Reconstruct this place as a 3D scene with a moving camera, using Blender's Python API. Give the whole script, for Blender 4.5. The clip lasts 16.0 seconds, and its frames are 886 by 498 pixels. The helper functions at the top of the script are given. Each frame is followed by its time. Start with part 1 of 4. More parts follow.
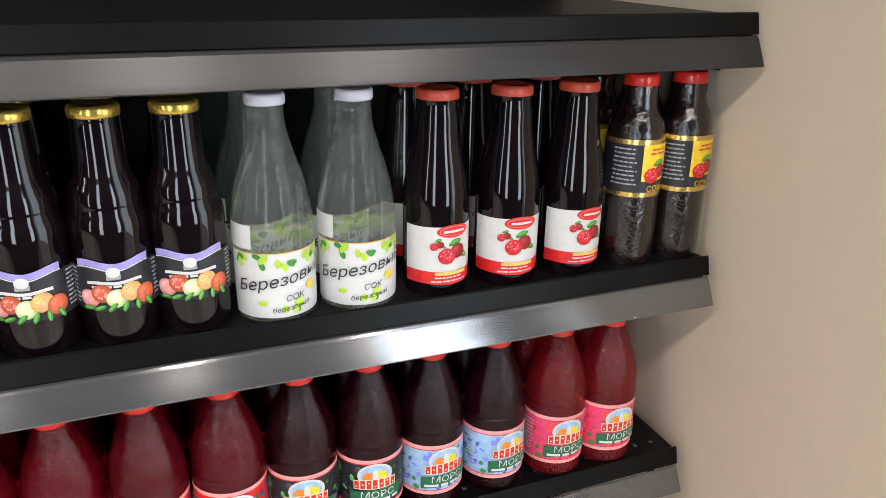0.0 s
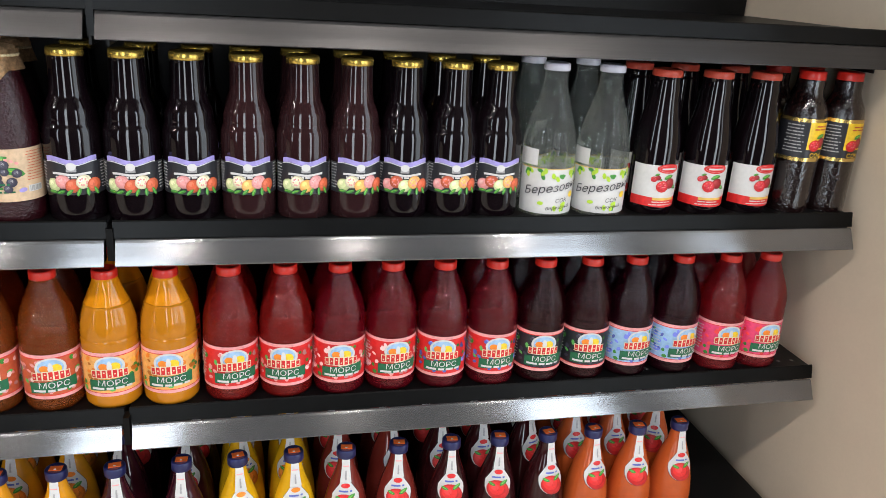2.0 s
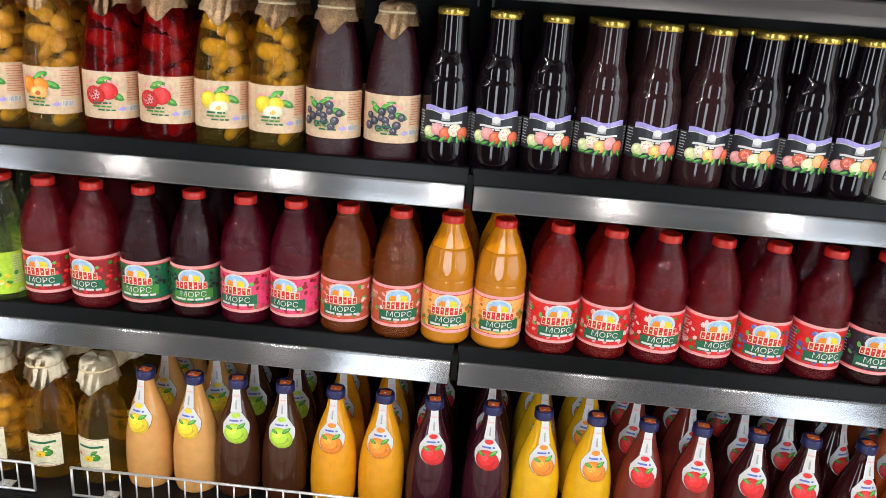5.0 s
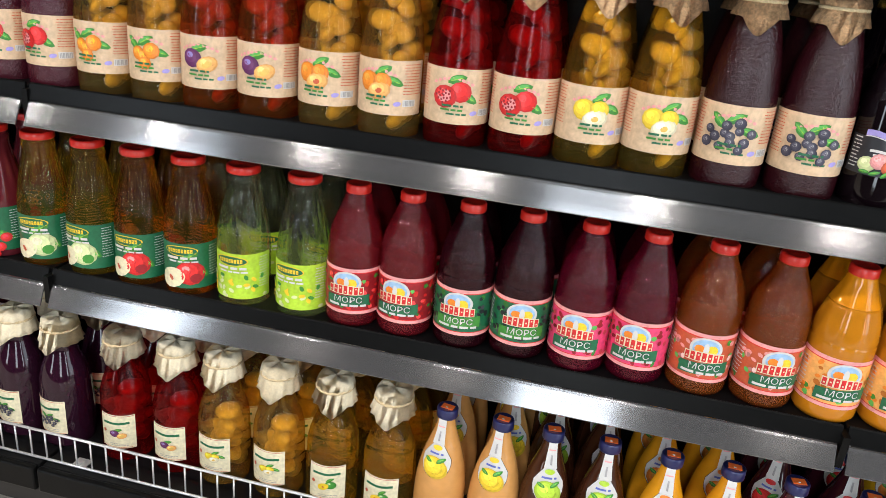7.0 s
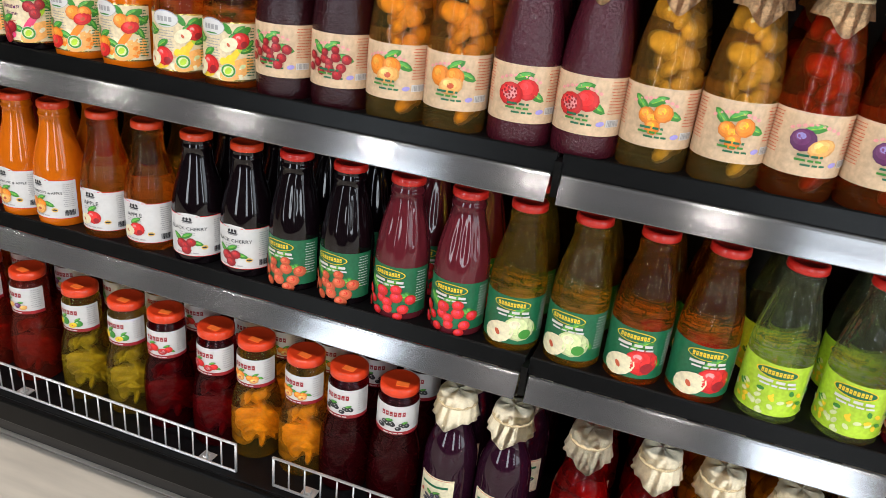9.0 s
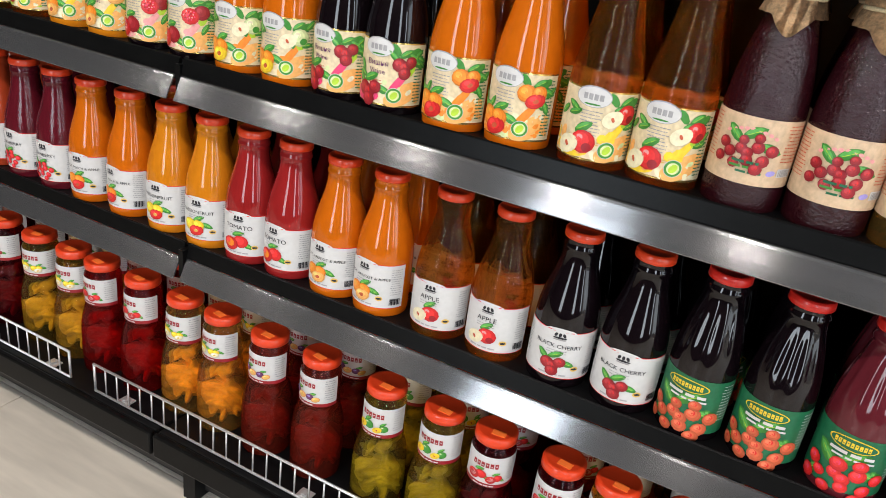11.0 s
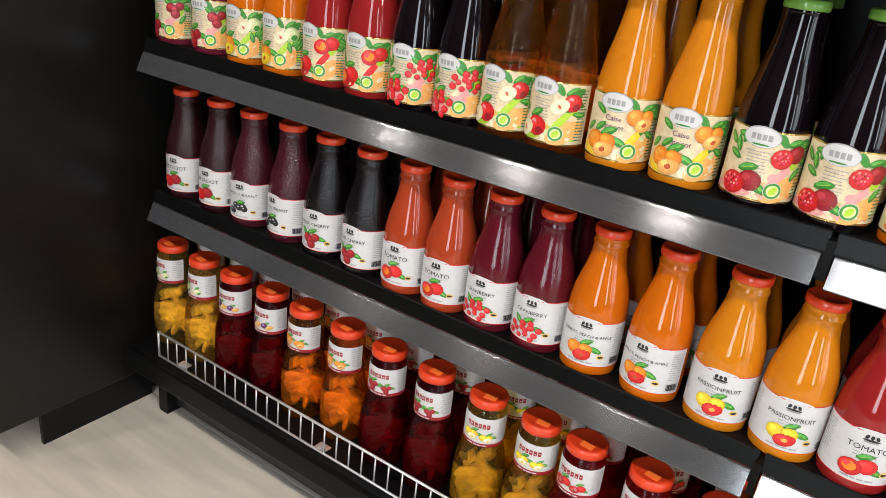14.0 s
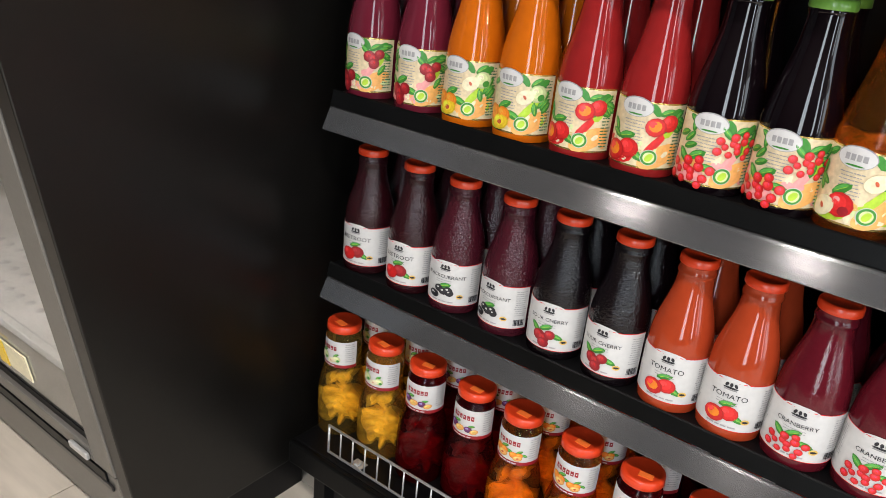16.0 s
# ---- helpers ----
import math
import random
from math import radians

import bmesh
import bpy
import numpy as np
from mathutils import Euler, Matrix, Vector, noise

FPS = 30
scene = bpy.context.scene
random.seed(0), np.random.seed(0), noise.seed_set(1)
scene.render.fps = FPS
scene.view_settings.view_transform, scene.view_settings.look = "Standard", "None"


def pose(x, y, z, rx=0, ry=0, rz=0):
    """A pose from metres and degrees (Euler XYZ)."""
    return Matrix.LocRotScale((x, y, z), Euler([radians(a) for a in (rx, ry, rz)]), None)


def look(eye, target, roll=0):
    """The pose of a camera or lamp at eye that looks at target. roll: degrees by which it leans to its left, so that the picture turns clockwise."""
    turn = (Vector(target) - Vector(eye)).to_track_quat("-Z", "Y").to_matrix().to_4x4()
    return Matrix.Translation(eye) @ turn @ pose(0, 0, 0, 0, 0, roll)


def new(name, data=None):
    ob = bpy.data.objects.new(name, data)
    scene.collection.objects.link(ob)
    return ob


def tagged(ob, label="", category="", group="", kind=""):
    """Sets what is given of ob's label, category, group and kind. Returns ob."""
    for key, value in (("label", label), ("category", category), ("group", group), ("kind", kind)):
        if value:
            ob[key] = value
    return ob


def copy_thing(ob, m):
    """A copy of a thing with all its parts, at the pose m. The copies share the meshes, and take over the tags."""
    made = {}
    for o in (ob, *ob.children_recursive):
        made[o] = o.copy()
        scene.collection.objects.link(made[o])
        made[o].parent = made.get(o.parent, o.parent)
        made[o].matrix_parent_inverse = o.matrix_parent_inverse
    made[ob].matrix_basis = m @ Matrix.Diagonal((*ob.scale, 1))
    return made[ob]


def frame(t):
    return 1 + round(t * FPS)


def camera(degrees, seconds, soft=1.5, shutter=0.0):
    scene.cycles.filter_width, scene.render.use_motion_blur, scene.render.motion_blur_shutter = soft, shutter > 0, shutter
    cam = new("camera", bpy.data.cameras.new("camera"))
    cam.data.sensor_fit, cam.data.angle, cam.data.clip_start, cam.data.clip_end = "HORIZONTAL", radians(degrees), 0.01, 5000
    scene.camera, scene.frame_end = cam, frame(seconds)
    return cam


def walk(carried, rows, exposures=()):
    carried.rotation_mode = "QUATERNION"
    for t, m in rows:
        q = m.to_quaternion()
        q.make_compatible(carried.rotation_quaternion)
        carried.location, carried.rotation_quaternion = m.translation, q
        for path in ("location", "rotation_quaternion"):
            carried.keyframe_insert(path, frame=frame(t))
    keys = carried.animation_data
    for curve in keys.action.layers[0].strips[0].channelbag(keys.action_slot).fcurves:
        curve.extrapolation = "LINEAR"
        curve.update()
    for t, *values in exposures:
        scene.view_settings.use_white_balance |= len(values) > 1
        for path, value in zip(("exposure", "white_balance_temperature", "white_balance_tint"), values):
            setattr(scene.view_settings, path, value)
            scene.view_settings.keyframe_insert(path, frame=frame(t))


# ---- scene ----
cam = camera(59.4, 16.0, soft=0.6)
PATH = [
    (0, (-0.754, -0.801, 1.331), (-0.042, 0.924, 0.612), 1.1),
    (0.5, (-0.876, -0.941, 1.321), (-0.167, 0.793, 0.621), 2.3),
    (1, (-0.992, -1.093, 1.315), (-0.296, 0.655, 0.636), 3.6),
    (1.5, (-1.049, -1.164, 1.316), (-0.452, 0.621, 0.64), 3.7),
    (2, (-1.105, -1.192, 1.314), (-0.65, 0.636, 0.642), 3.6),
    (2.5, (-1.16, -1.213, 1.294), (-0.84, 0.658, 0.663), 3.2),
    (3, (-1.162, -1.227, 1.29), (-0.994, 0.662, 0.654), 3.0),
    (5.3, (-1.333, -1.253, 1.214), (-1.49, 0.63, 0.557), 4.5),
    (5.5, (-1.359, -1.23, 1.22), (-1.56, 0.643, 0.547), 4.6),
    (6, (-1.472, -1.155, 1.209), (-1.74, 0.699, 0.509), 5.1),
    (6.5, (-1.603, -1.074, 1.21), (-1.929, 0.756, 0.473), 5.3),
    (7, (-1.733, -1.056, 1.208), (-2.106, 0.76, 0.457), 5.5),
    (7.5, (-1.913, -1.056, 1.216), (-2.33, 0.74, 0.441), 5.3),
    (8, (-2.137, -1.074, 1.224), (-2.592, 0.709, 0.44), 5.4),
    (8.5, (-2.316, -1.081, 1.236), (-2.818, 0.68, 0.432), 5.6),
    (9, (-2.48, -1.006, 1.228), (-3.047, 0.727, 0.407), 6.0),
    (9.5, (-2.645, -0.927, 1.226), (-3.254, 0.781, 0.384), 6.7),
    (9.7, (-2.674, -0.895, 1.234), (-3.35, 0.777, 0.372), 6.1),
    (11.8, (-3.345, -0.921, 1.201), (-4.155, 0.721, 0.397), 8.3),
    (12, (-3.41, -0.893, 1.199), (-4.237, 0.736, 0.385), 8.3),
    (12.5, (-3.537, -0.86, 1.2), (-4.404, 0.742, 0.375), 7.9),
    (13, (-3.616, -0.884, 1.197), (-4.527, 0.702, 0.388), 7.8),
    (13.5, (-3.763, -0.911, 1.223), (-4.706, 0.646, 0.395), 6.8),
    (14, (-3.906, -0.976, 1.228), (-4.896, 0.568, 0.431), 6.6),
    (14.5, (-4.006, -1.033, 1.233), (-5.037, 0.496, 0.46), 6.6),
    (15, (-4.167, -1.005, 1.245), (-5.204, 0.505, 0.442), 6.8),
    (15.5, (-4.302, -0.961, 1.231), (-5.364, 0.53, 0.425), 6.3),
    (16, (-4.365, -0.949, 1.227), (-5.428, 0.547, 0.432), 5.8),
]
EXPOSURES = [(0, 0.02), (1.5, -0.1), (2.5, -0.2), (5.5, -0.1), (9, -0.1), (12.5, 0.0), (14, 0.1), (16, 0.2)]
walk(cam, [(t, look(eye, target, roll)) for t, eye, target, roll in PATH], exposures=EXPOSURES)

# ---- light ----
world = bpy.data.worlds.new("sky")
scene.world = world
world.use_nodes = True
wn = world.node_tree
sky = wn.nodes.new("ShaderNodeTexSky")
sky.sky_type, sky.sun_disc, sky.sun_elevation, sky.sun_rotation = "NISHITA", False, radians(35), radians(180)
wn.links.new(sky.outputs[0], wn.nodes["Background"].inputs[0])
wn.nodes["Background"].inputs[1].default_value = 0.1

LAMP_Y, LAMP_Z = -1.75, 2.93


def lamp(name, x, y, z, w, h, watts, colour, turn=(0, 0, 0)):
    data = bpy.data.lights.new(name, "AREA")
    data.energy, data.color = watts, colour
    data.shape, data.size, data.size_y = ("DISK" if w == h else "RECTANGLE"), w, h
    ob = new(name, data)
    ob.matrix_world = pose(x, y, z, *turn)
    return ob


for i in range(9):
    lamp("downlight_lamp", 0.2 - 0.85 * i, LAMP_Y, LAMP_Z, 0.17, 0.17, 15.5, (1.0, 0.925, 0.865))
WINDOWS = (0.45, -1.75, -3.95)
HALF = 0.27
for x in WINDOWS:
    lamp("window_daylight", x, -2.42, 1.35, 0.46, 2.0, 28, (0.80, 0.90, 1.0), (90, 0, 0))
lamp("window_daylight", 1.12, -1.3, 1.45, 1.4, 2.3, 40, (0.82, 0.91, 1.0), (90, 0, 90))


# ---- materials ----
MATS = {}


def mat(name, colour, rough=0.5, metal=0.0, coat=0.0, trans=0.0, bump=0.0, scale=60.0, vary=0.12, ior=1.45, stretch=(1, 1, 1), spec=0.5):
    if name in MATS:
        return MATS[name]
    m = bpy.data.materials.new(name)
    m.use_nodes = True
    nt = m.node_tree
    b = nt.nodes["Principled BSDF"]
    b.inputs["Roughness"].default_value = rough
    b.inputs["Metallic"].default_value = metal
    b.inputs["Coat Weight"].default_value = coat
    b.inputs["Coat Roughness"].default_value = 0.03
    b.inputs["Transmission Weight"].default_value = trans
    b.inputs["IOR"].default_value = ior
    b.inputs["Specular IOR Level"].default_value = spec
    tc = nt.nodes.new("ShaderNodeTexCoord")
    mp = nt.nodes.new("ShaderNodeMapping")
    mp.inputs["Scale"].default_value = stretch
    nt.links.new(tc.outputs["Object"], mp.inputs["Vector"])
    n1 = nt.nodes.new("ShaderNodeTexNoise")
    n1.inputs["Scale"].default_value = scale
    n1.inputs["Detail"].default_value = 4
    n2 = nt.nodes.new("ShaderNodeTexNoise")
    n2.inputs["Scale"].default_value = scale / 9
    for n in (n1, n2):
        nt.links.new(mp.outputs[0], n.inputs["Vector"])
    add = nt.nodes.new("ShaderNodeMath")
    add.operation = "ADD"
    nt.links.new(n1.outputs[0], add.inputs[0])
    nt.links.new(n2.outputs[0], add.inputs[1])
    mr = nt.nodes.new("ShaderNodeMapRange")
    mr.inputs[1].default_value, mr.inputs[2].default_value = 0.7, 1.3
    mr.inputs[3].default_value, mr.inputs[4].default_value = 1 - vary, 1 + vary
    nt.links.new(add.outputs[0], mr.inputs[0])
    mix = nt.nodes.new("ShaderNodeVectorMath")
    mix.operation = "SCALE"
    mix.inputs[0].default_value = colour
    nt.links.new(mr.outputs[0], mix.inputs["Scale"])
    nt.links.new(mix.outputs[0], b.inputs["Base Color"])
    if bump:
        bp = nt.nodes.new("ShaderNodeBump")
        bp.inputs["Strength"].default_value, bp.inputs["Distance"].default_value = bump, 0.002
        nt.links.new(n1.outputs[0], bp.inputs["Height"])
        nt.links.new(bp.outputs[0], b.inputs["Normal"])
        if coat:
            nt.links.new(bp.outputs[0], b.inputs["Coat Normal"])
    MATS[name] = m
    return m


def juice(name, colour, bump=0.0):
    return mat("juice_" + name, colour, 0.05, scale=240 if bump else 45, vary=0.1, bump=bump)


def see_through(m, colour, share):
    """Lets a share of the light pass straight through a filled glass."""
    nt = m.node_tree
    if "Mix Shader" in nt.nodes:
        return m
    mixer = nt.nodes.new("ShaderNodeMixShader")
    straight = nt.nodes.new("ShaderNodeBsdfTransparent")
    straight.inputs[0].default_value = (*colour, 1)
    mixer.inputs[0].default_value = share
    nt.links.new(nt.nodes["Principled BSDF"].outputs[0], mixer.inputs[1])
    nt.links.new(straight.outputs[0], mixer.inputs[2])
    nt.links.new(mixer.outputs[0], nt.nodes["Material Output"].inputs[0])
    return m


def clear(name, colour, trans=0.97, bump=0.0):
    return see_through(mat("clear_" + name, colour, 0.03, trans=trans, ior=1.36, scale=45, vary=0.03, bump=bump), colour, 0.55)


def ink(name, colour):
    return mat("ink_" + name, colour, 0.36, scale=150, vary=0.05 if min(colour) > 0.55 else 0.2)


BLACK = mat("black_powder_coat", (0.004, 0.004, 0.0045), 0.42, bump=0.03, scale=500, vary=0.25, spec=0.25)
LIP = mat("black_plastic_lip", (0.004, 0.004, 0.004), 0.33, bump=0.02, scale=300, vary=0.2, spec=0.14)
RAIL = mat("brushed_grey_rail", (0.21, 0.21, 0.215), 0.21, metal=0.8, scale=40, vary=0.05, stretch=(0.1, 8, 8))
rail_shader = RAIL.node_tree.nodes["Principled BSDF"]
rail_shader.inputs["Anisotropic"].default_value = 1.0
rail_tangent = RAIL.node_tree.nodes.new("ShaderNodeTangent")
rail_tangent.direction_type, rail_tangent.axis = "RADIAL", "X"
RAIL.node_tree.links.new(rail_tangent.outputs[0], rail_shader.inputs["Tangent"])
# RAIL with shade put into the colour for the top level; also dark trim
SHADED_RAIL_DARK_TRIM = mat("shaded_rail_dark_trim", (0.042, 0.040, 0.040), 0.28, metal=0.5, bump=0.05, scale=30, vary=0.1, stretch=(0.4, 40, 40))
PANEL = mat("black_side_panel", (0.005, 0.0045, 0.004), 0.32, bump=0.02, scale=40, vary=0.2)
FRAME = mat("grey_door_frame", (0.19, 0.178, 0.16), 0.42, metal=0.35, scale=120, vary=0.06)
WALL = mat("beige_wall_paint", (0.66, 0.55, 0.425), 0.7, bump=0.015, scale=160, vary=0.02)
WHITE_WALL = mat("white_wall_paint", (0.8, 0.79, 0.76), 0.8, bump=0.04, scale=120, vary=0.03)
DARK_PAINT = mat("grey_ceiling_paint", (0.34, 0.34, 0.34), 0.8, vary=0.05)
GREY_WALL = mat("grey_wall_paint", (0.055, 0.054, 0.053), 0.8, bump=0.04, scale=120, vary=0.05)
WIRE = mat("chrome_wire", (0.72, 0.72, 0.71), 0.32, metal=0.6, scale=60, vary=0.05)
GLASS = mat("pane_glass", (0.95, 0.97, 0.97), 0.02, trans=1.0, vary=0.0)
GOLD = mat("gold_foil", (0.72, 0.5, 0.16), 0.25, metal=0.9, vary=0.1, scale=200)
RED_CAP = mat("red_lid", (0.62, 0.022, 0.014), 0.3, coat=0.3, vary=0.06)
ORANGE_CAP = mat("orange_red_lid", (0.70, 0.05, 0.012), 0.3, coat=0.3, vary=0.06)
GREEN_CAP = mat("green_lid", (0.15, 0.33, 0.05), 0.3, coat=0.3)
WHITE_CAP = mat("lilac_white_lid", (0.66, 0.64, 0.72), 0.35)
GOLD_CAP = mat("gold_lid", (0.62, 0.42, 0.09), 0.25, metal=0.8)
BLUE_CAP = mat("dark_blue_lid", (0.012, 0.015, 0.075), 0.3, coat=0.3)
STICKER = mat("orange_price_sticker", (0.95, 0.18, 0.03), 0.5)
BURLAP = mat("burlap_cloth", (0.58, 0.36, 0.19), 0.9, bump=0.9, scale=260, vary=0.4)
LINEN = mat("cream_linen_cloth", (0.84, 0.74, 0.54), 0.9, bump=0.5, scale=220, vary=0.12)
TWINE = mat("twine", (0.62, 0.48, 0.28), 0.9, bump=0.5, scale=300, vary=0.3)
STONE = mat("pale_wood_look_tile", (0.64, 0.57, 0.48), 0.42, bump=0.04, scale=9, vary=0.22, stretch=(0.35, 2.2, 1))
GROUT = mat("grey_grout", (0.28, 0.25, 0.21), 0.8, scale=120)

INKS = {
    "white": (0.62, 0.605, 0.59), "cream": (0.74, 0.60, 0.38), "kraft": (0.62, 0.44, 0.28), "pale": (0.78, 0.70, 0.48), "black": (0.02, 0.02, 0.025),
    "grey": (0.35, 0.34, 0.34), "red": (0.66, 0.02, 0.02), "dred": (0.30, 0.012, 0.018), "pink": (0.80, 0.33, 0.32), "hot": (0.78, 0.06, 0.17),
    "orange": (0.85, 0.24, 0.02), "peach": (0.86, 0.42, 0.12), "yellow": (0.86, 0.58, 0.03), "lime": (0.42, 0.62, 0.04), "green": (0.05, 0.25, 0.035),
    "dgreen": (0.012, 0.13, 0.055), "sky": (0.32, 0.50, 0.72), "blue": (0.10, 0.13, 0.45), "mauve": (0.33, 0.28, 0.62), "plum": (0.13, 0.025, 0.11),
    "apple": (0.62, 0.68, 0.34), "flesh": (0.80, 0.72, 0.48), "brick": (0.55, 0.10, 0.04), "gold": (0.70, 0.45, 0.10), "berry": (0.05, 0.045, 0.07),
}


def I(c):
    return ink(c, INKS[c])


def tint(c, k):
    """An ink lightened or darkened for printed pictures."""
    return ink("%s_%d" % (c, round(100 * k)), tuple(min(0.9, v * k + (0.05 * (k - 1) if k > 1 else 0)) for v in INKS[c]))


# ---- mesh helpers ----
def part(name, bm, material, parent=None, label="", smooth=True):
    me = bpy.data.meshes.new(name)
    bm.to_mesh(me)
    bm.free()
    for m in (material if isinstance(material, (list, tuple)) else [material]):
        me.materials.append(m)
    if smooth:
        me.polygons.foreach_set("use_smooth", [True] * len(me.polygons))
    ob = new(name, me)
    ob.parent = parent
    if label:
        tagged(ob, label)
    return ob


def box(bm, x0, x1, y0, y1, z0, z1, bevel=0.0):
    r = bmesh.ops.create_cube(bm, size=1, matrix=Matrix.Translation(((x0 + x1) / 2, (y0 + y1) / 2, (z0 + z1) / 2)) @ Matrix.Diagonal((x1 - x0, y1 - y0, z1 - z0, 1)))
    if bevel:
        vs = set(r["verts"])
        bmesh.ops.bevel(bm, geom=[e for e in bm.edges if e.verts[0] in vs and e.verts[1] in vs], offset=bevel, segments=2, affect="EDGES", profile=0.5)
    return bm


def slab(name, x0, x1, y0, y1, z0, z1, material, parent=None, bevel=0.0, label=""):
    return part(name, box(bmesh.new(), x0, x1, y0, y1, z0, z1, bevel), material, parent, label, smooth=False)


def lathe(profile, seg=28, wobble=None):
    """A closed solid of revolution from (z, r) pairs."""
    bm = bmesh.new()
    rings = []
    for z, r in profile:
        if r < 1e-5:
            rings.append([bm.verts.new((0, 0, z))])
            continue
        ring = []
        for k in range(seg):
            a = 2 * math.pi * k / seg
            q = r * (1 + (wobble(z, a) if wobble else 0))
            ring.append(bm.verts.new((q * math.sin(a), -q * math.cos(a), z)))
        rings.append(ring)
    for a, b in zip(rings, rings[1:]):
        for k in range(seg):
            q = (k + 1) % seg
            if len(a) == 1 and len(b) > 1:
                bm.faces.new((a[0], b[q], b[k]))
            elif len(b) == 1 and len(a) > 1:
                bm.faces.new((a[k], a[q], b[0]))
            elif len(a) > 1:
                bm.faces.new((a[k], a[q], b[q], b[k]))
    return bm


def curve_profile(points, steps=5):
    """Catmull-Rom through (z, r) points."""
    out = []
    p = [points[0], *points, points[-1]]
    for i in range(1, len(p) - 2):
        for s in range(steps):
            t = s / steps
            out.append(tuple(max(0.0, 0.5 * (2 * p[i][k] + (p[i + 1][k] - p[i - 1][k]) * t + (2 * p[i - 1][k] - 5 * p[i][k] + 4 * p[i + 1][k] - p[i + 2][k]) * t * t
                             + (3 * p[i][k] - p[i - 1][k] - 3 * p[i + 1][k] + p[i + 2][k]) * t ** 3)) for k in (0, 1)))
    out.append(points[-1])
    return out


def radius_at(profile, z):
    for (z0, r0), (z1, r1) in zip(profile, profile[1:]):
        if z0 <= z <= z1 and z1 > z0:
            return r0 + (r1 - r0) * (z - z0) / (z1 - z0)
    return profile[-1][1]


class Print:
    """Flat artwork in metres (s along the girth, z up) laid round a bottle's profile, in layers."""

    def __init__(self, profile, R):
        self.p, self.R, self.bm, self.mats = profile, R, bmesh.new(), []

    def slot(self, c):
        m = I(c) if isinstance(c, str) else c
        if m not in self.mats:
            self.mats.append(m)
        return self.mats.index(m)

    def at(self, s, z, lift):
        a = s / self.R
        r = radius_at(self.p, z) + lift
        return (r * math.sin(a), -r * math.cos(a), z)

    def rect(self, c, s0, s1, z0, z1, lift, wave=0.0, skew=0.0):
        n = max(1, int((s1 - s0) / 0.007) + 1)
        m = max(1, int((z1 - z0) / 0.02) + 1)
        k = self.slot(c)
        g = []
        for i in range(n + 1):
            s = s0 + (s1 - s0) * i / n
            w = wave * math.sin(2.4 * math.pi * i / n + 0.6) + skew * (i / n - 0.5)
            g.append([self.bm.verts.new(self.at(s, z0 + w + (z1 - z0) * j / m, lift)) for j in range(m + 1)])
        for i in range(n):
            for j in range(m):
                f = self.bm.faces.new((g[i][j], g[i + 1][j], g[i + 1][j + 1], g[i][j + 1]))
                f.material_index = k
        return self

    def disc(self, c, s, z, rs, rz, lift, rot=0.0, n=14, drop=0.0):
        k = self.slot(c)
        mid = self.bm.verts.new(self.at(s, z, lift + 0.0002))
        rings = []
        for q in (0.55, 1.0):
            ring = []
            for i in range(n):
                a = 2 * math.pi * i / n
                u, v = q * rs * math.cos(a) * (1 - drop * max(0, math.sin(a))), q * rz * math.sin(a)
                ring.append(self.bm.verts.new(self.at(s + u * math.cos(rot) - v * math.sin(rot), z + u * math.sin(rot) + v * math.cos(rot), lift)))
            rings.append(ring)
        for i in range(n):
            j = (i + 1) % n
            self.bm.faces.new((mid, rings[0][i], rings[0][j])).material_index = k
            self.bm.faces.new((rings[0][i], rings[1][i], rings[1][j], rings[0][j])).material_index = k
        return self

    def ball(self, c, s, z, rs, rz, lift, rot=0.0, n=12):
        """A printed fruit in four tones: dark rim, body, warm side and a small light spot."""
        for tone, q, d in ((0.72, 1.0, 0.0), (0.92, 0.9, 0.06), (1.15, 0.66, 0.16), (1.6, 0.34, 0.3)):
            self.disc(tint(c, tone), s - d * rs, z + d * rz, q * rs, q * rz, lift, rot, n)
            lift += 0.00012
        return self

    def leaf(self, s, z, rs, rz, lift, rot=0.0):
        self.disc(tint("green", 0.9), s, z, rs, rz, lift, rot, 9, 0.3)
        self.disc(tint("green", 1.5), s - 0.08 * rs, z + 0.2 * rz, 0.72 * rs, 0.5 * rz, lift + 0.00012, rot, 8)
        return self.disc("lime", s, z, 0.7 * rs, 0.07 * rz, lift + 0.00024, rot, 6)

    def bars(self, c, s0, s1, z, n, lift, step=0.0042, thick=0.0016, rng=None):
        rng = rng or random.Random(n)
        for i in range(n):
            cut = rng.random() * 0.3 * (s1 - s0)
            a, end = s0 + cut * 0.4, s1 - cut * 0.6
            while a < end - thick:
                b = min(end, a + thick * rng.uniform(1.6, 5.0))
                self.rect(c, a, b, z - i * step, z - i * step + thick, lift)
                a = b + thick * rng.uniform(0.5, 0.9)
        return self

    def text(self, c, words, s, z, size, lift, slope=0.0):
        """The words, centred at s, standing on z."""
        cu = bpy.data.curves.new("letters", "FONT")
        cu.body, cu.size, cu.align_x, cu.resolution_u = words, size, "CENTER", 2
        ob = new("letters", cu)
        bpy.context.view_layer.update()
        me = ob.evaluated_get(bpy.context.evaluated_depsgraph_get()).to_mesh()
        k = self.slot(c)
        vs = [self.bm.verts.new(self.at(s + v.co.x + slope * v.co.y, z + v.co.y + slope * v.co.x, lift)) for v in me.vertices]
        for p in me.polygons:
            try:
                self.bm.faces.new([vs[i] for i in p.vertices]).material_index = k
            except ValueError:
                pass
        bpy.data.objects.remove(ob)
        bpy.data.curves.remove(cu)
        return self

    def done(self, name, parent, label=""):
        return part(name, self.bm, self.mats, parent, label)


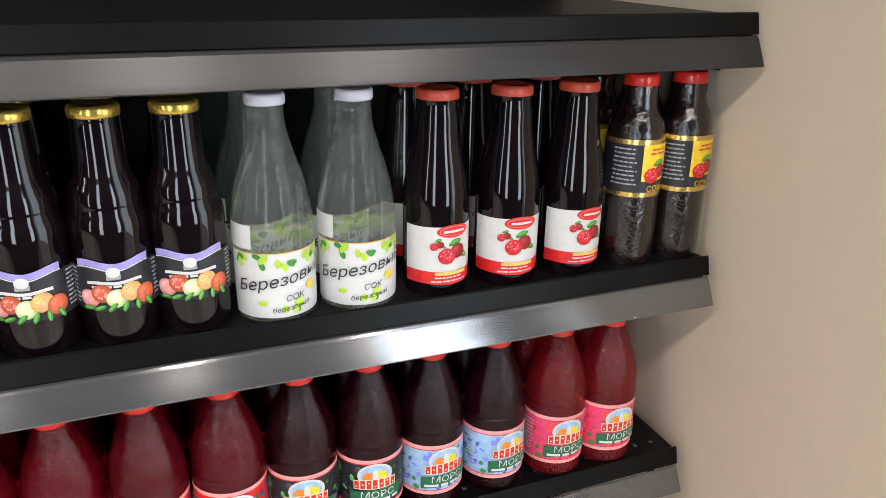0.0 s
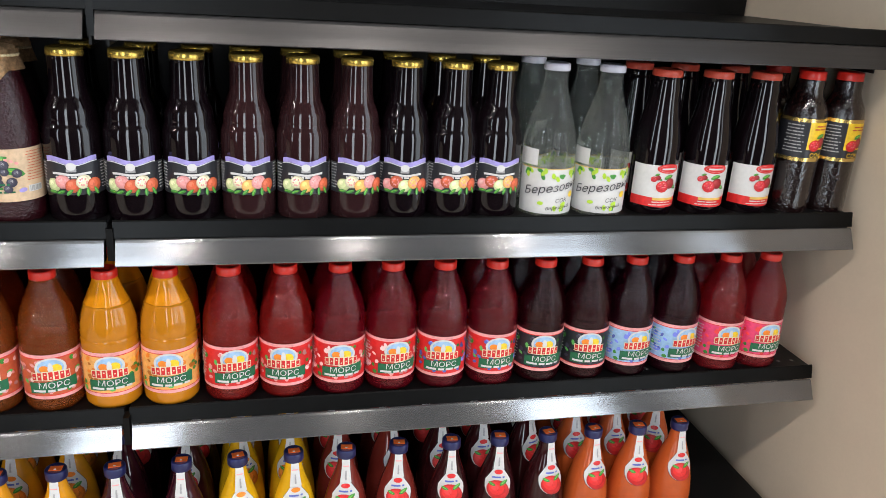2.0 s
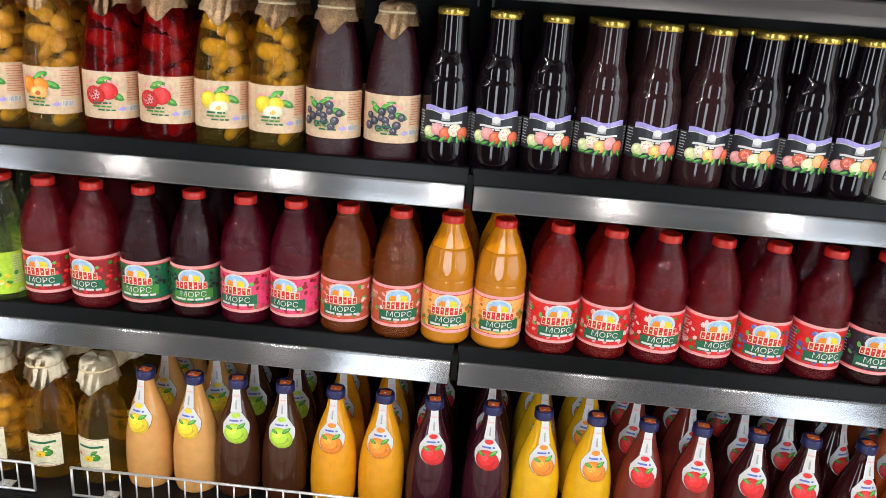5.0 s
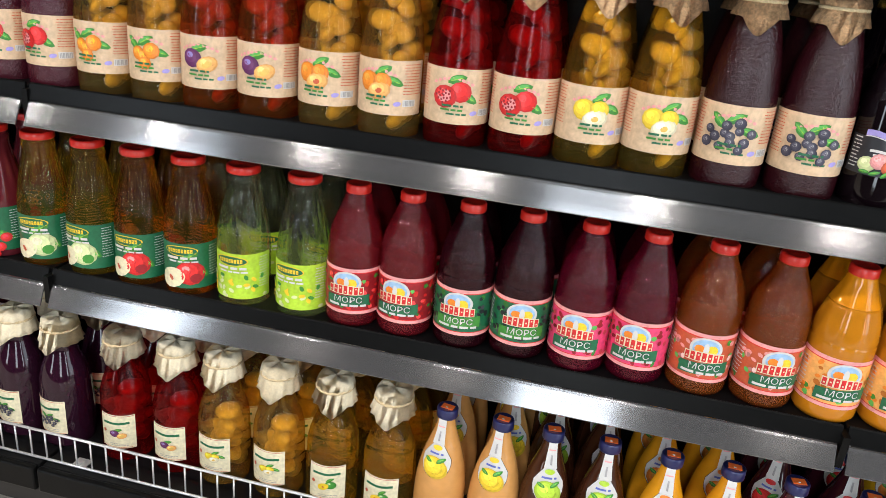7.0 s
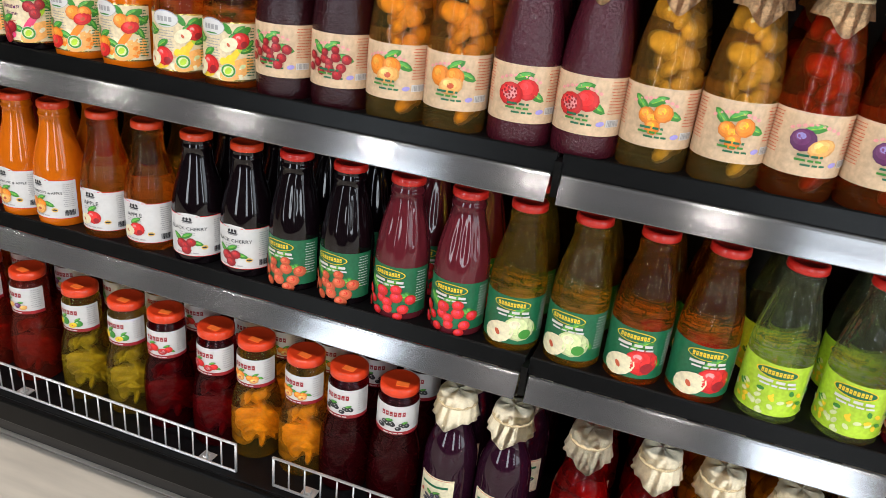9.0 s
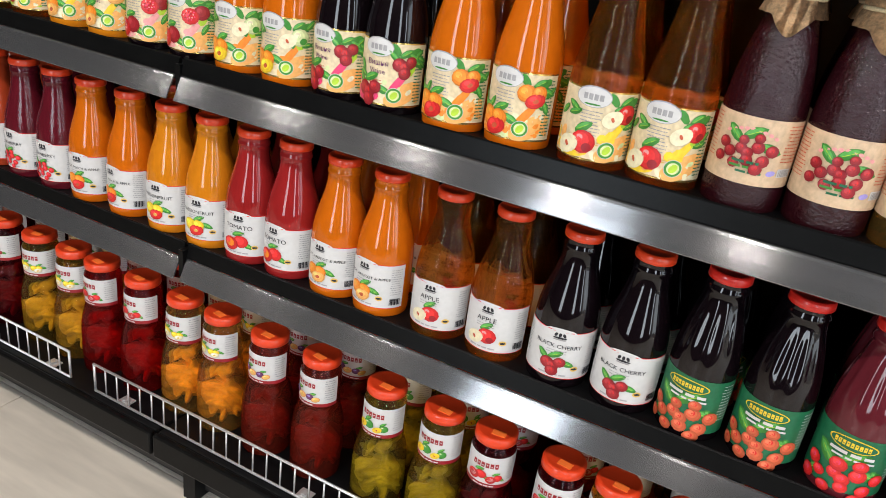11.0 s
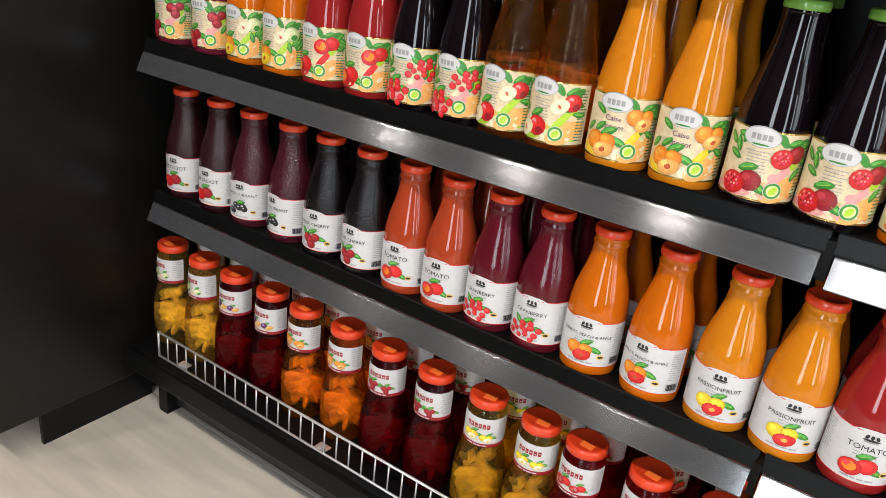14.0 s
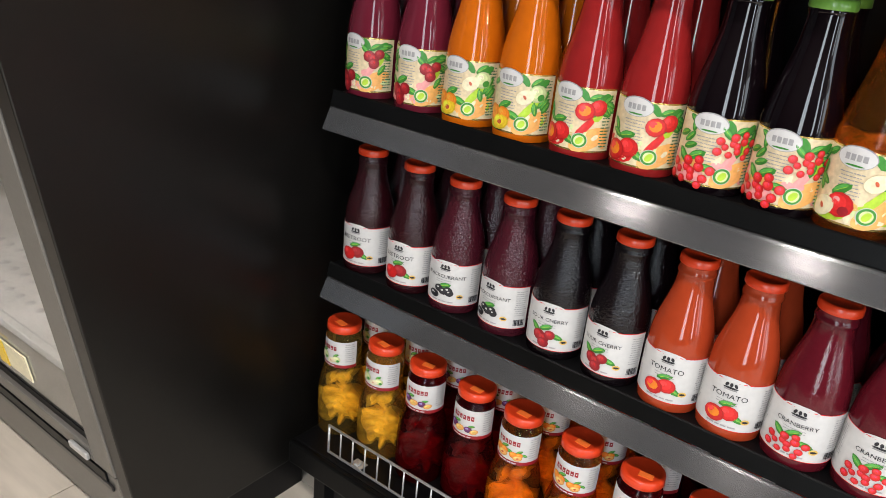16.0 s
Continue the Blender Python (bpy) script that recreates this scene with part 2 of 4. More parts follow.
def fruit(p, kind, s, z, k, lift):
    """A fruit picture about 2k wide round (s, z)."""
    L2, L3 = lift + 0.0004, lift + 0.0008
    leaf = lambda ds, dz, rot: p.leaf(s + ds * k, z + dz * k, 0.46 * k, 0.2 * k, lift, rot)
    if kind in ("cherry", "cranberry", "grape", "redcurrant", "mirabelle", "blackberry", "rowan"):
        col, hi = {"cherry": ("dred", "red"), "cranberry": ("red", "hot"), "grape": ("dred", "red"), "redcurrant": ("red", "hot"), "mirabelle": ("orange", "yellow"),
                   "blackberry": ("berry", "grey"), "rowan": ("brick", "red")}[kind]
        leaf(0.1, 0.62, 0.5), leaf(-0.55, 0.45, 2.4), leaf(0.75, 0.1, -0.3)
        rng = random.Random(len(kind))
        n = 4 if kind in ("cherry", "mirabelle") else 13
        for i in range(n):
            a, d, q = 2.4 * i, (0.32 if n == 4 else 0.27) * math.sqrt(i) * k, (0.36 if n == 4 else 0.21) * k
            q *= 0.85 + 0.3 * rng.random()
            ss, zz = s + 1.15 * d * math.cos(a), z + 0.7 * d * math.sin(a) - 0.15 * k
            p.ball(col, ss, zz, q, q, L2 + 0.00012 * i, 0, 10)
            p.disc(hi, ss - 0.2 * q, zz + 0.25 * q, 0.45 * q, 0.4 * q, L2 + 0.00012 * i + 0.0003, 0, 8)
    elif kind in ("apple", "redapple", "pear", "feijoa", "limegrape"):
        col = {"apple": "lime", "redapple": "red", "pear": "apple", "feijoa": "green", "limegrape": "apple"}[kind]
        leaf(0.2, 0.75, 0.6)
        p.ball(col, s + 0.3 * k, z + 0.1 * k, 0.55 * k, 0.52 * k, L2)
        p.disc("flesh" if kind != "feijoa" else "yellow", s - 0.4 * k, z - 0.15 * k, 0.55 * k, 0.42 * k, L3, 0.5)
        p.disc("brick", s - 0.42 * k, z - 0.15 * k, 0.08 * k, 0.14 * k, L3 + 0.0004, 0.5, 8)
        p.disc("dred" if col == "red" else "green", s + 0.5 * k, z - 0.12 * k, 0.22 * k, 0.2 * k, L3, 0.6, 10)
        p.disc("pink" if col == "red" else "pale", s + 0.15 * k, z + 0.3 * k, 0.14 * k, 0.12 * k, L3, 0, 8)
    elif kind in ("tomato", "strawberry", "raspberry", "beetroot", "pomegranate"):
        a, b = {"tomato": ("red", "orange"), "strawberry": ("red", "pink"), "raspberry": ("red", "pink"), "beetroot": ("dred", "red"), "pomegranate": ("dred", "red")}[kind]
        leaf(0.15, 0.72, 0.3), leaf(0.75, -0.1, -0.5)
        p.ball(a, s + 0.35 * k, z + 0.15 * k, 0.5 * k, 0.47 * k, L2)
        p.ball("red", s - 0.35 * k, z - 0.1 * k, 0.55 * k, 0.52 * k, L3)
        p.disc(b, s - 0.38 * k, z - 0.05 * k, 0.33 * k, 0.3 * k, L3 + 0.0003, 0, 10)
        if kind in ("pomegranate", "strawberry", "raspberry"):
            for i in range(18):
                d = 0.085 * math.sqrt(i) * k
                p.disc(("dred", "hot", "pink")[i % 3] if kind == "pomegranate" else "dred", s - 0.38 * k + d * math.cos(i * 2.4), z - 0.05 * k + d * math.sin(i * 2.4), 0.05 * k, 0.06 * k, L3 + 0.0009, 0, 6)
    elif kind == "blackcurrant":
        leaf(0.2, 0.5, 0.3)
        for i in range(6):
            p.ball("black", s + 0.55 * k * math.cos(i * 1.9), z + 0.3 * k * math.sin(i * 2.3), 0.3 * k, 0.28 * k, L2 + 0.0001 * i, 0, 10)
            p.disc("white", s + 0.55 * k * math.cos(i * 1.9) - 0.05 * k, z + 0.3 * k * math.sin(i * 2.3) + 0.08 * k, 0.09 * k, 0.07 * k, L2 + 0.0005 + 0.0001 * i, 0, 6)
    elif kind == "plum":
        leaf(0.0, 0.6, 0.3)
        p.ball("plum", s - 0.35 * k, z + 0.1 * k, 0.5 * k, 0.46 * k, L2)
        p.disc("mauve", s - 0.45 * k, z + 0.25 * k, 0.18 * k, 0.14 * k, L3, 0, 8)
        p.ball("peach", s + 0.38 * k, z - 0.15 * k, 0.52 * k, 0.38 * k, L3, 0.4)
        p.disc("gold", s + 0.38 * k, z - 0.15 * k, 0.24 * k, 0.16 * k, L3 + 0.0004, 0.4, 10)
    else:
        a, b = {"apricot": ("orange", "peach"), "peach": ("orange", "peach"), "orange": ("orange", "peach"), "lemon": ("yellow", "pale"), "quince": ("yellow", "flesh"), "mango": ("yellow", "red"),
                "carrot": ("orange", "red"), "pepper": ("yellow", "orange"), "pumpkin": ("orange", "yellow")}[kind]
        leaf(0.3, 0.7, 0.5), leaf(0.85, 0.25, -0.4)
        p.ball(a, s - 0.35 * k, z + 0.15 * k, 0.5 * k, 0.48 * k, L2)
        p.ball(a, s + 0.3 * k, z + 0.2 * k, 0.42 * k, 0.4 * k, L2 + 0.0002)
        p.ball(b, s + 0.15 * k, z - 0.22 * k, 0.55 * k, 0.4 * k, L3, 0.3)
        p.disc("brick" if a == "orange" else "gold", s + 0.15 * k, z - 0.22 * k, 0.16 * k, 0.13 * k, L3 + 0.0004, 0.3, 8)


# ---- bottle kinds ----
def capped(parent, z0, z1, r, material, label, ridge=0.0):
    prof = [(z0, 0), (z0, r * 0.96), (z0 + 0.0015, r), (z1 - 0.003, r * 0.985), (z1 - 0.0008, r * 0.93), (z1, r * 0.84), (z1 - 0.0006, r * 0.8), (z1 - 0.0006, 0)]
    return part("cap", lathe(prof, 36, (lambda z, a: ridge * math.sin(18 * a)) if ridge else None), material, parent, label)


def cloth_cap(parent, z0, z1, r, material, points, label):
    """A cloth square tied over a lid: top, gathered waist and a pointed skirt."""
    rng = random.Random(points * 7 + int(z1 * 1000))
    bm = bmesh.new()
    seg = 48
    zt = z0 + 0.55 * (z1 - z0)
    prof = [(z1, 0), (z1, r * 0.7), (z1 - 0.002, r * 0.98), (zt + 0.006, r * 1.04), (zt, r * 0.98), (zt - 0.004, r * 1.04), (z0 + 0.006, r * 1.14), (z0 - 0.004, r * 1.24)]
    rings = []
    for i, (z, q) in enumerate(prof):
        ring = []
        for k in range(seg):
            a = 2 * math.pi * k / seg
            fold = 0.05 * math.sin(13 * a + i) * (i > 2) + 0.02 * rng.random()
            zz = z - (max(0, math.cos(points * a / 1.0)) ** 2) * 0.022 * (i - 5) * 0.5 * (i > 5) + 0.002 * math.sin(5 * a) * (i < 3)
            qq = q * (1 + fold)
            ring.append(bm.verts.new((qq * math.sin(a), -qq * math.cos(a), zz)))
        rings.append(ring)
    for a, b in zip(rings, rings[1:]):
        for k in range(seg):
            j = (k + 1) % seg
            bm.faces.new((b[k], b[j], a[j], a[k]))
    bmesh.ops.solidify(bm, geom=bm.faces[:], thickness=0.0009)
    c = part("cloth_cover", bm, material, parent, label)
    bm = lathe([(zt - 0.0022, r * 0.9), (zt - 0.0022, r * 1.06), (zt, r * 1.1), (zt + 0.0022, r * 1.06), (zt + 0.0022, r * 0.9)], 32, lambda z, a: 0.02 * math.sin(30 * a))
    part("twine", bm, TWINE, c)
    return c


def chunks(parent, colour, z0, z1, r, n, size, name, seed=1, flat=0.6):
    """Fruit pieces inside the glass, one joined lump of many."""
    rng = random.Random(seed)
    bm = bmesh.new()
    for i in range(n):
        d = r * math.sqrt(rng.random())
        a = rng.random() * 6.28
        z = z0 + size * 0.5 + (z1 - z0 - size) * rng.random()
        s = size * (0.7 + 0.5 * rng.random())
        d = min(d, max(0.0, r - s * 0.5))
        m = Matrix.LocRotScale((d * math.sin(a), -d * math.cos(a), z), Euler((rng.random() * 3, rng.random() * 3, rng.random() * 3)), (s * 0.5, s * 0.5 * flat, s * 0.5))
        bmesh.ops.create_icosphere(bm, subdivisions=2, radius=1, matrix=m)
    return part("fruit_pieces", bm, mat("fruit_" + name, colour, 0.35, vary=0.3, scale=90), parent)


def bottle(name, label, category, prof_points, body_mat, seg=32, wobble=None, steps=4, fill=None):
    """An empty at the base with the filled glass body under it. fill: (level z, material above it) for bottles with a headspace layer."""
    ob = new(name)
    tagged(ob, label, category)
    prof = curve_profile(prof_points, steps)
    if fill:
        z, upper = fill
        low = [(a, b) for a, b in prof if a < z] + [(z, radius_at(prof, z)), (z, 0)]
        up = [(z + 0.0002, 0), (z + 0.0002, radius_at(prof, z))] + [(a, b) for a, b in prof if a > z]
        part("body", lathe(low, seg, wobble), body_mat, ob)
        part("neck", lathe(up, seg, wobble), upper, ob)
    else:
        part("body", lathe(prof, seg, wobble), body_mat, ob)
    ob["R"] = max(r for z, r in prof)
    return ob, prof


P_VITA = [(0, 0), (0, 0.040), (0.004, 0.0455), (0.03, 0.046), (0.09, 0.046), (0.114, 0.0455), (0.142, 0.0410), (0.170, 0.0345), (0.197, 0.0290), (0.218, 0.0262), (0.236, 0.0252), (0.242, 0.0258), (0.246, 0.022), (0.246, 0)]
P_COMPOTE = [(0, 0), (0, 0.041), (0.004, 0.0465), (0.03, 0.0475), (0.11, 0.0475), (0.128, 0.0465), (0.16, 0.0425), (0.2, 0.034), (0.225, 0.0275), (0.245, 0.0245), (0.25, 0.022), (0.25, 0)]
P_BLACK = [(0, 0), (0, 0.037), (0.004, 0.0415), (0.03, 0.0425), (0.11, 0.0425), (0.135, 0.042), (0.149, 0.0375), (0.156, 0.0372), (0.166, 0.0360), (0.178, 0.0318), (0.192, 0.0272), (0.216, 0.0258), (0.238, 0.0248), (0.247, 0.023), (0.247, 0)]
P_BIRCH = [(0, 0), (0, 0.042), (0.005, 0.047), (0.03, 0.0475), (0.10, 0.0475), (0.125, 0.046), (0.16, 0.039), (0.195, 0.028), (0.22, 0.0215), (0.246, 0.0195), (0.25, 0.018), (0.25, 0)]
P_POM = [(0, 0), (0, 0.036), (0.004, 0.0410), (0.03, 0.042), (0.10, 0.042), (0.127, 0.0415), (0.155, 0.0375), (0.18, 0.0325), (0.202, 0.0292), (0.222, 0.0280), (0.236, 0.0255), (0.248, 0.0245), (0.248, 0)]
P_STAR = [(0, 0), (0, 0.035), (0.004, 0.039), (0.03, 0.0395), (0.12, 0.0395), (0.17, 0.0395), (0.195, 0.037), (0.21, 0.030), (0.225, 0.0245), (0.25, 0.022), (0.25, 0)]
P_MORS = [(0, 0), (0, 0.036), (0.006, 0.0445), (0.02, 0.046), (0.10, 0.046), (0.128, 0.046), (0.134, 0.045), (0.142, 0.0455), (0.165, 0.0432), (0.19, 0.037), (0.215, 0.0275), (0.235, 0.0205), (0.248, 0.018), (0.248, 0)]
P_CONE = [(0, 0), (0, 0.040), (0.005, 0.0455), (0.03, 0.0465), (0.09, 0.0465), (0.106, 0.0462), (0.128, 0.0442), (0.152, 0.0392), (0.176, 0.0325), (0.197, 0.0278), (0.217, 0.0258), (0.225, 0.0274), (0.231, 0.0258), (0.244, 0.024), (0.244, 0)]
P_GREEN = [(0, 0), (0, 0.039), (0.005, 0.0445), (0.03, 0.045), (0.10, 0.045), (0.118, 0.0445), (0.14, 0.042), (0.175, 0.0355), (0.205, 0.029), (0.222, 0.0265), (0.230, 0.0280), (0.237, 0.0258), (0.246, 0.024), (0.246, 0)]
P_JAR = [(0, 0), (0, 0.041), (0.005, 0.0455), (0.03, 0.0475), (0.09, 0.0475), (0.125, 0.045), (0.15, 0.0395), (0.162, 0.037), (0.175, 0.036), (0.222, 0.036), (0.236, 0.0355), (0.246, 0.032), (0.252, 0.0295), (0.262, 0.0295), (0.262, 0)]
P_ROUND = [(0, 0), (0, 0.041), (0.005, 0.046), (0.03, 0.0475), (0.10, 0.0475), (0.125, 0.0465), (0.155, 0.0455), (0.185, 0.0395), (0.21, 0.031), (0.235, 0.0248), (0.27, 0.0235), (0.27, 0)]
P_DROP = [(0, 0), (0, 0.036), (0.006, 0.0425), (0.04, 0.0455), (0.10, 0.0455), (0.14, 0.0435), (0.18, 0.0385), (0.22, 0.0308), (0.255, 0.0218), (0.28, 0.0165), (0.3, 0.0145), (0.312, 0.0145), (0.312, 0)]


def vita(kind, body, name, what, small="orange", title=None):
    ob, pr = bottle("juice_bottle", "%s in a glass bottle with cream fruit label" % what, "bottle", P_VITA, body, 36)
    capped(ob, 0.243, 0.256, 0.0275, GREEN_CAP, "green metal lid with a gold rim")
    p = Print(pr, 0.046)
    W = 0.068
    p.rect("cream", -W, W, 0.014, 0.1, 0.0005)
    p.rect(GOLD, -W, W, 0.0115, 0.014, 0.0007).rect(GOLD, -W, W, 0.1, 0.102, 0.0007)
    sheet = p.done("label", ob, "cream paper label with gold edges")
    q = Print(pr, 0.046)
    L = 0.0013
    rng = random.Random(len(what) * 5 + len(kind))
    for i in range(26):
        q.disc(rng.choice(("pale", "flesh", "apple", "peach", small)), rng.uniform(-W, W) * 0.9, rng.uniform(0.018, 0.045), rng.uniform(0.004, 0.010), rng.uniform(0.003, 0.006), 0.0009 + 0.00001 * i, 6 * rng.random(), 8)
    for i in range(9):
        q.leaf(rng.choice((-0.05, -0.036, 0.03, 0.045)) + 0.014 * rng.random(), rng.uniform(0.05, 0.094), 0.011, 0.0046, L + 0.00003 * i, 6 * rng.random())
    q.disc("grey", -0.006, 0.093, 0.0225, 0.0135, L + 0.0004, 0, 20).disc("white", -0.006, 0.0925, 0.0215, 0.0124, L + 0.0006, 0, 20)
    for i in range(4):
        q.rect("grey", -0.0185 + 0.0066 * i, -0.0135 + 0.0066 * i, 0.0890, 0.0965, L + 0.0009)
    q.disc("green", -0.006, 0.0835, 0.011, 0.0012, L + 0.0009, 0, 8)
    if title:
        for i, wd in enumerate(title):
            q.text("plum", wd, -0.006, 0.0675 - 0.0115 * i, 0.0105, L)
        q.bars("brick", -0.02, 0.008, 0.046, 2, L, 0.004, 0.0012)
    else:
        q.bars("grey", -0.021, 0.010, 0.074, 8, L, 0.0042, 0.0012)
    q.bars("gold", -0.024, 0.012, 0.036, 3, L, 0.003, 0.0013)
    q.disc(small, -0.026, 0.024, 0.026, 0.011, L, 0.0, 14).disc("peach", 0.034, 0.030, 0.03, 0.014, L, 0.5, 14)
    q.disc("green", 0.046, 0.088, 0.012, 0.006, L, 0.6, 8).disc("green", 0.02, 0.092, 0.010, 0.005, L, 2.2, 8).disc("lime", 0.042, 0.066, 0.011, 0.007, L, 1.2, 8)
    fruit(q, kind, -0.018, 0.032, 0.029, L + 0.0003)
    fruit(q, kind if kind != "pumpkin" else "pear", 0.032, 0.072, 0.025, L + 0.0004)
    q.disc(small if isinstance(small, str) else "orange", 0.026, 0.047, 0.022, 0.0055, L, 0.9, 12)
    q.disc("white", 0.021, 0.0285, 0.011, 0.011, L + 0.0016, 0, 18).disc("green", 0.021, 0.0285, 0.0102, 0.0102, L + 0.0018, 0, 18)
    q.disc("apple", 0.021, 0.0285, 0.0074, 0.0074, L + 0.0021, 0, 16).disc("lime", 0.021, 0.0285, 0.0044, 0.0062, L + 0.0024, -0.6, 10)
    q.bars("dgreen", 0.048, 0.064, 0.092, 17, L, 0.0045, 0.0016)
    q.done("picture", sheet)
    return ob


def compote(kind, body, what, pieces=None, upper=None):
    ob, pr = bottle("compote_bottle", "wide glass bottle of %s compote under a burlap cover" % what, "bottle", P_COMPOTE, body, 36)
    cloth_cap(ob, 0.226, 0.256, 0.0285, BURLAP, 2, "burlap cover tied with twine")
    if pieces:
        chunks(ob, pieces[0], 0.006, 0.235, 0.036, 30, 0.031, pieces[1], 3, 0.55)
    p = Print(pr, 0.0475)
    p.rect("kraft", -0.074, 0.074, 0.033, 0.112, 0.0005)
    sheet = p.done("label", ob, "kraft paper label with a fruit picture")
    q = Print(pr, 0.0475)
    L = 0.0012
    for i in range(9):
        a = (i - 4) / 4
        q.disc("pink", -0.004 + 0.027 * a, 0.098 - 0.007 * a * a, 0.003, 0.0022, L, -0.4 * a, 8)
    fruit(q, kind, -0.004, 0.075, 0.0315, L)
    q.bars("green", -0.02, 0.012, 0.0525, 1, L + 0.0016, 0.005, 0.0028).bars("dgreen", -0.012, 0.018, 0.0465, 1, L, 0.005, 0.0026)
    q.rect("white", 0.036, 0.058, 0.046, 0.056, L)
    for i in range(9):
        q.rect("grey", 0.038 + 0.0021 * i, 0.0389 + 0.0021 * i + 0.0004 * (i % 3), 0.047, 0.055, L + 0.0003)
    q.disc("mauve", 0.028, 0.05, 0.006, 0.0035, L, 0.2, 8)
    q.bars("brick", 0.036, 0.07, 0.106, 11, L, 0.0042, 0.0011)
    q.bars("brick", -0.07, -0.044, 0.106, 13, L, 0.0042, 0.0011)
    q.bars("dgreen", -0.018, 0.012, 0.0585, 1, L + 0.0022, 0.004, 0.003)
    q.done("picture", sheet)
    return ob


def black_bottle(kinds, body):
    ob, pr = bottle("nectar_bottle", "dark glass juice bottle with black fruit label and gold lid", "bottle", P_BLACK, body, 36)
    capped(ob, 0.244, 0.257, 0.0262, GOLD_CAP, "gold metal lid", 0.006)
    p = Print(pr, 0.0425)
    p.rect("black", -0.06, 0.06, 0.042, 0.092, 0.0005)
    sheet = p.done("label", ob, "black label with a violet ribbon")
    q = Print(pr, 0.0425)
    L = 0.0012
    q.rect("mauve", -0.04, 0.036, 0.091, 0.0985, L, 0.003).rect("white", -0.04, 0.036, 0.0895, 0.0908, L + 0.0003, 0.003)
    q.disc("white", -0.002, 0.086, 0.007, 0.006, L + 0.0004, 0, 12).rect("grey", -0.009, 0.005, 0.0775, 0.083, L)
    q.rect("white", -0.03, 0.026, 0.0725, 0.0760, L, 0.001).bars("white", -0.026, 0.022, 0.0685, 1, L, 0.004, 0.0026).bars("white", -0.056, -0.042, 0.088, 9, L, 0.0048, 0.0015).bars("white", 0.042, 0.056, 0.088, 9, L, 0.0048, 0.0015)
    for i, c in enumerate(kinds):
        q.ball(c, -0.03 + 0.0145 * i, 0.0565 + 0.006 * (i % 2), 0.0115, 0.0105, L + 0.0003 * i, 0.3 * i, 12)
        if i % 2:
            for k in range(8):
                q.disc("pink", -0.031 + 0.0145 * i + 0.005 * math.cos(2.4 * k), 0.0625 + 0.005 * math.sin(2.4 * k), 0.0014, 0.0016, L + 0.0003 * i + 0.0006, 0, 6)
    for k in range(6):
        q.leaf(-0.03 + 0.012 * k, 0.0470, 0.007, 0.0026, L + 0.0022, 0.4 * k)
    q.done("picture", sheet)
    return ob


def birch():
    ob, pr = bottle("birch_sap_bottle", "clear glass bottle of birch sap with green-white label", "bottle", P_BIRCH, clear("birch", (0.97, 1.0, 0.97), 0.93), 36)
    capped(ob, 0.247, 0.26, 0.0225, WHITE_CAP, "lilac-white metal lid", 0.006)
    p = Print(pr, 0.0475)
    p.rect("white", -0.07, 0.07, 0.006, 0.085, 0.0005).rect("gold", -0.07, 0.07, 0.085, 0.0865, 0.0006).rect("white", -0.075, -0.035, 0.09, 0.118, 0.0005)
    sheet = p.done("label", ob, "white label with birch leaves")
    q = Print(pr, 0.0475)
    rng = random.Random(4)
    for i in range(26):
        q.disc("lime" if i % 3 else "green", -0.055 + 0.11 * rng.random(), rng.choice((0.078, 0.072, 0.076, 0.014, 0.020, 0.066)) + 0.006 * rng.random(), 0.0056, 0.0034, 0.0011 + 0.00004 * i, 6 * rng.random(), 8)
    q.text("black", "Березовый", 0.0, 0.047, 0.0205, 0.0026, 0.16)
    q.text("black", "СОК", 0.012, 0.0275, 0.0105, 0.0026, 0.1).text("black", "березовый", 0.008, 0.0155, 0.0085, 0.0026, 0.1)
    q.disc("yellow", 0.034, 0.04, 0.006, 0.006, 0.0022, 0, 10)
    q.done("picture", sheet)
    return ob


def pomegranate():
    ob, pr = bottle("pomegranate_bottle", "dark pomegranate juice bottle with white and red label", "bottle", P_POM, DARK, 36)
    capped(ob, 0.242, 0.256, 0.0265, mat("coral_lid", (0.55, 0.07, 0.04), 0.35), "coral-red metal lid")
    p = Print(pr, 0.042)
    p.rect("white", -0.062, 0.062, 0.03, 0.092, 0.0005).rect("red", -0.062, 0.062, 0.016, 0.033, 0.0006, 0.0012)
    sheet = p.done("label", ob, "white label with red foot")
    q = Print(pr, 0.042)
    q.disc("red", 0.004, 0.086, 0.0225, 0.0085, 0.0012, 0, 20).disc("pink", 0.004, 0.086, 0.019, 0.0062, 0.0014, 0, 18).disc("red", 0.004, 0.086, 0.0182, 0.0056, 0.0017, 0, 18)
    q.rect("white", -0.010, 0.018, 0.0845, 0.0875, 0.0024)
    fruit(q, "pomegranate", 0.002, 0.056, 0.021, 0.0012)
    fruit(q, "pomegranate", -0.018, 0.068, 0.010, 0.0012)
    q.rect("gold", -0.02, 0.022, 0.0285, 0.033, 0.0025).bars("white", -0.026, 0.026, 0.024, 2, 0.0013, 0.005, 0.0018)
    q.done("picture", sheet)
    return ob


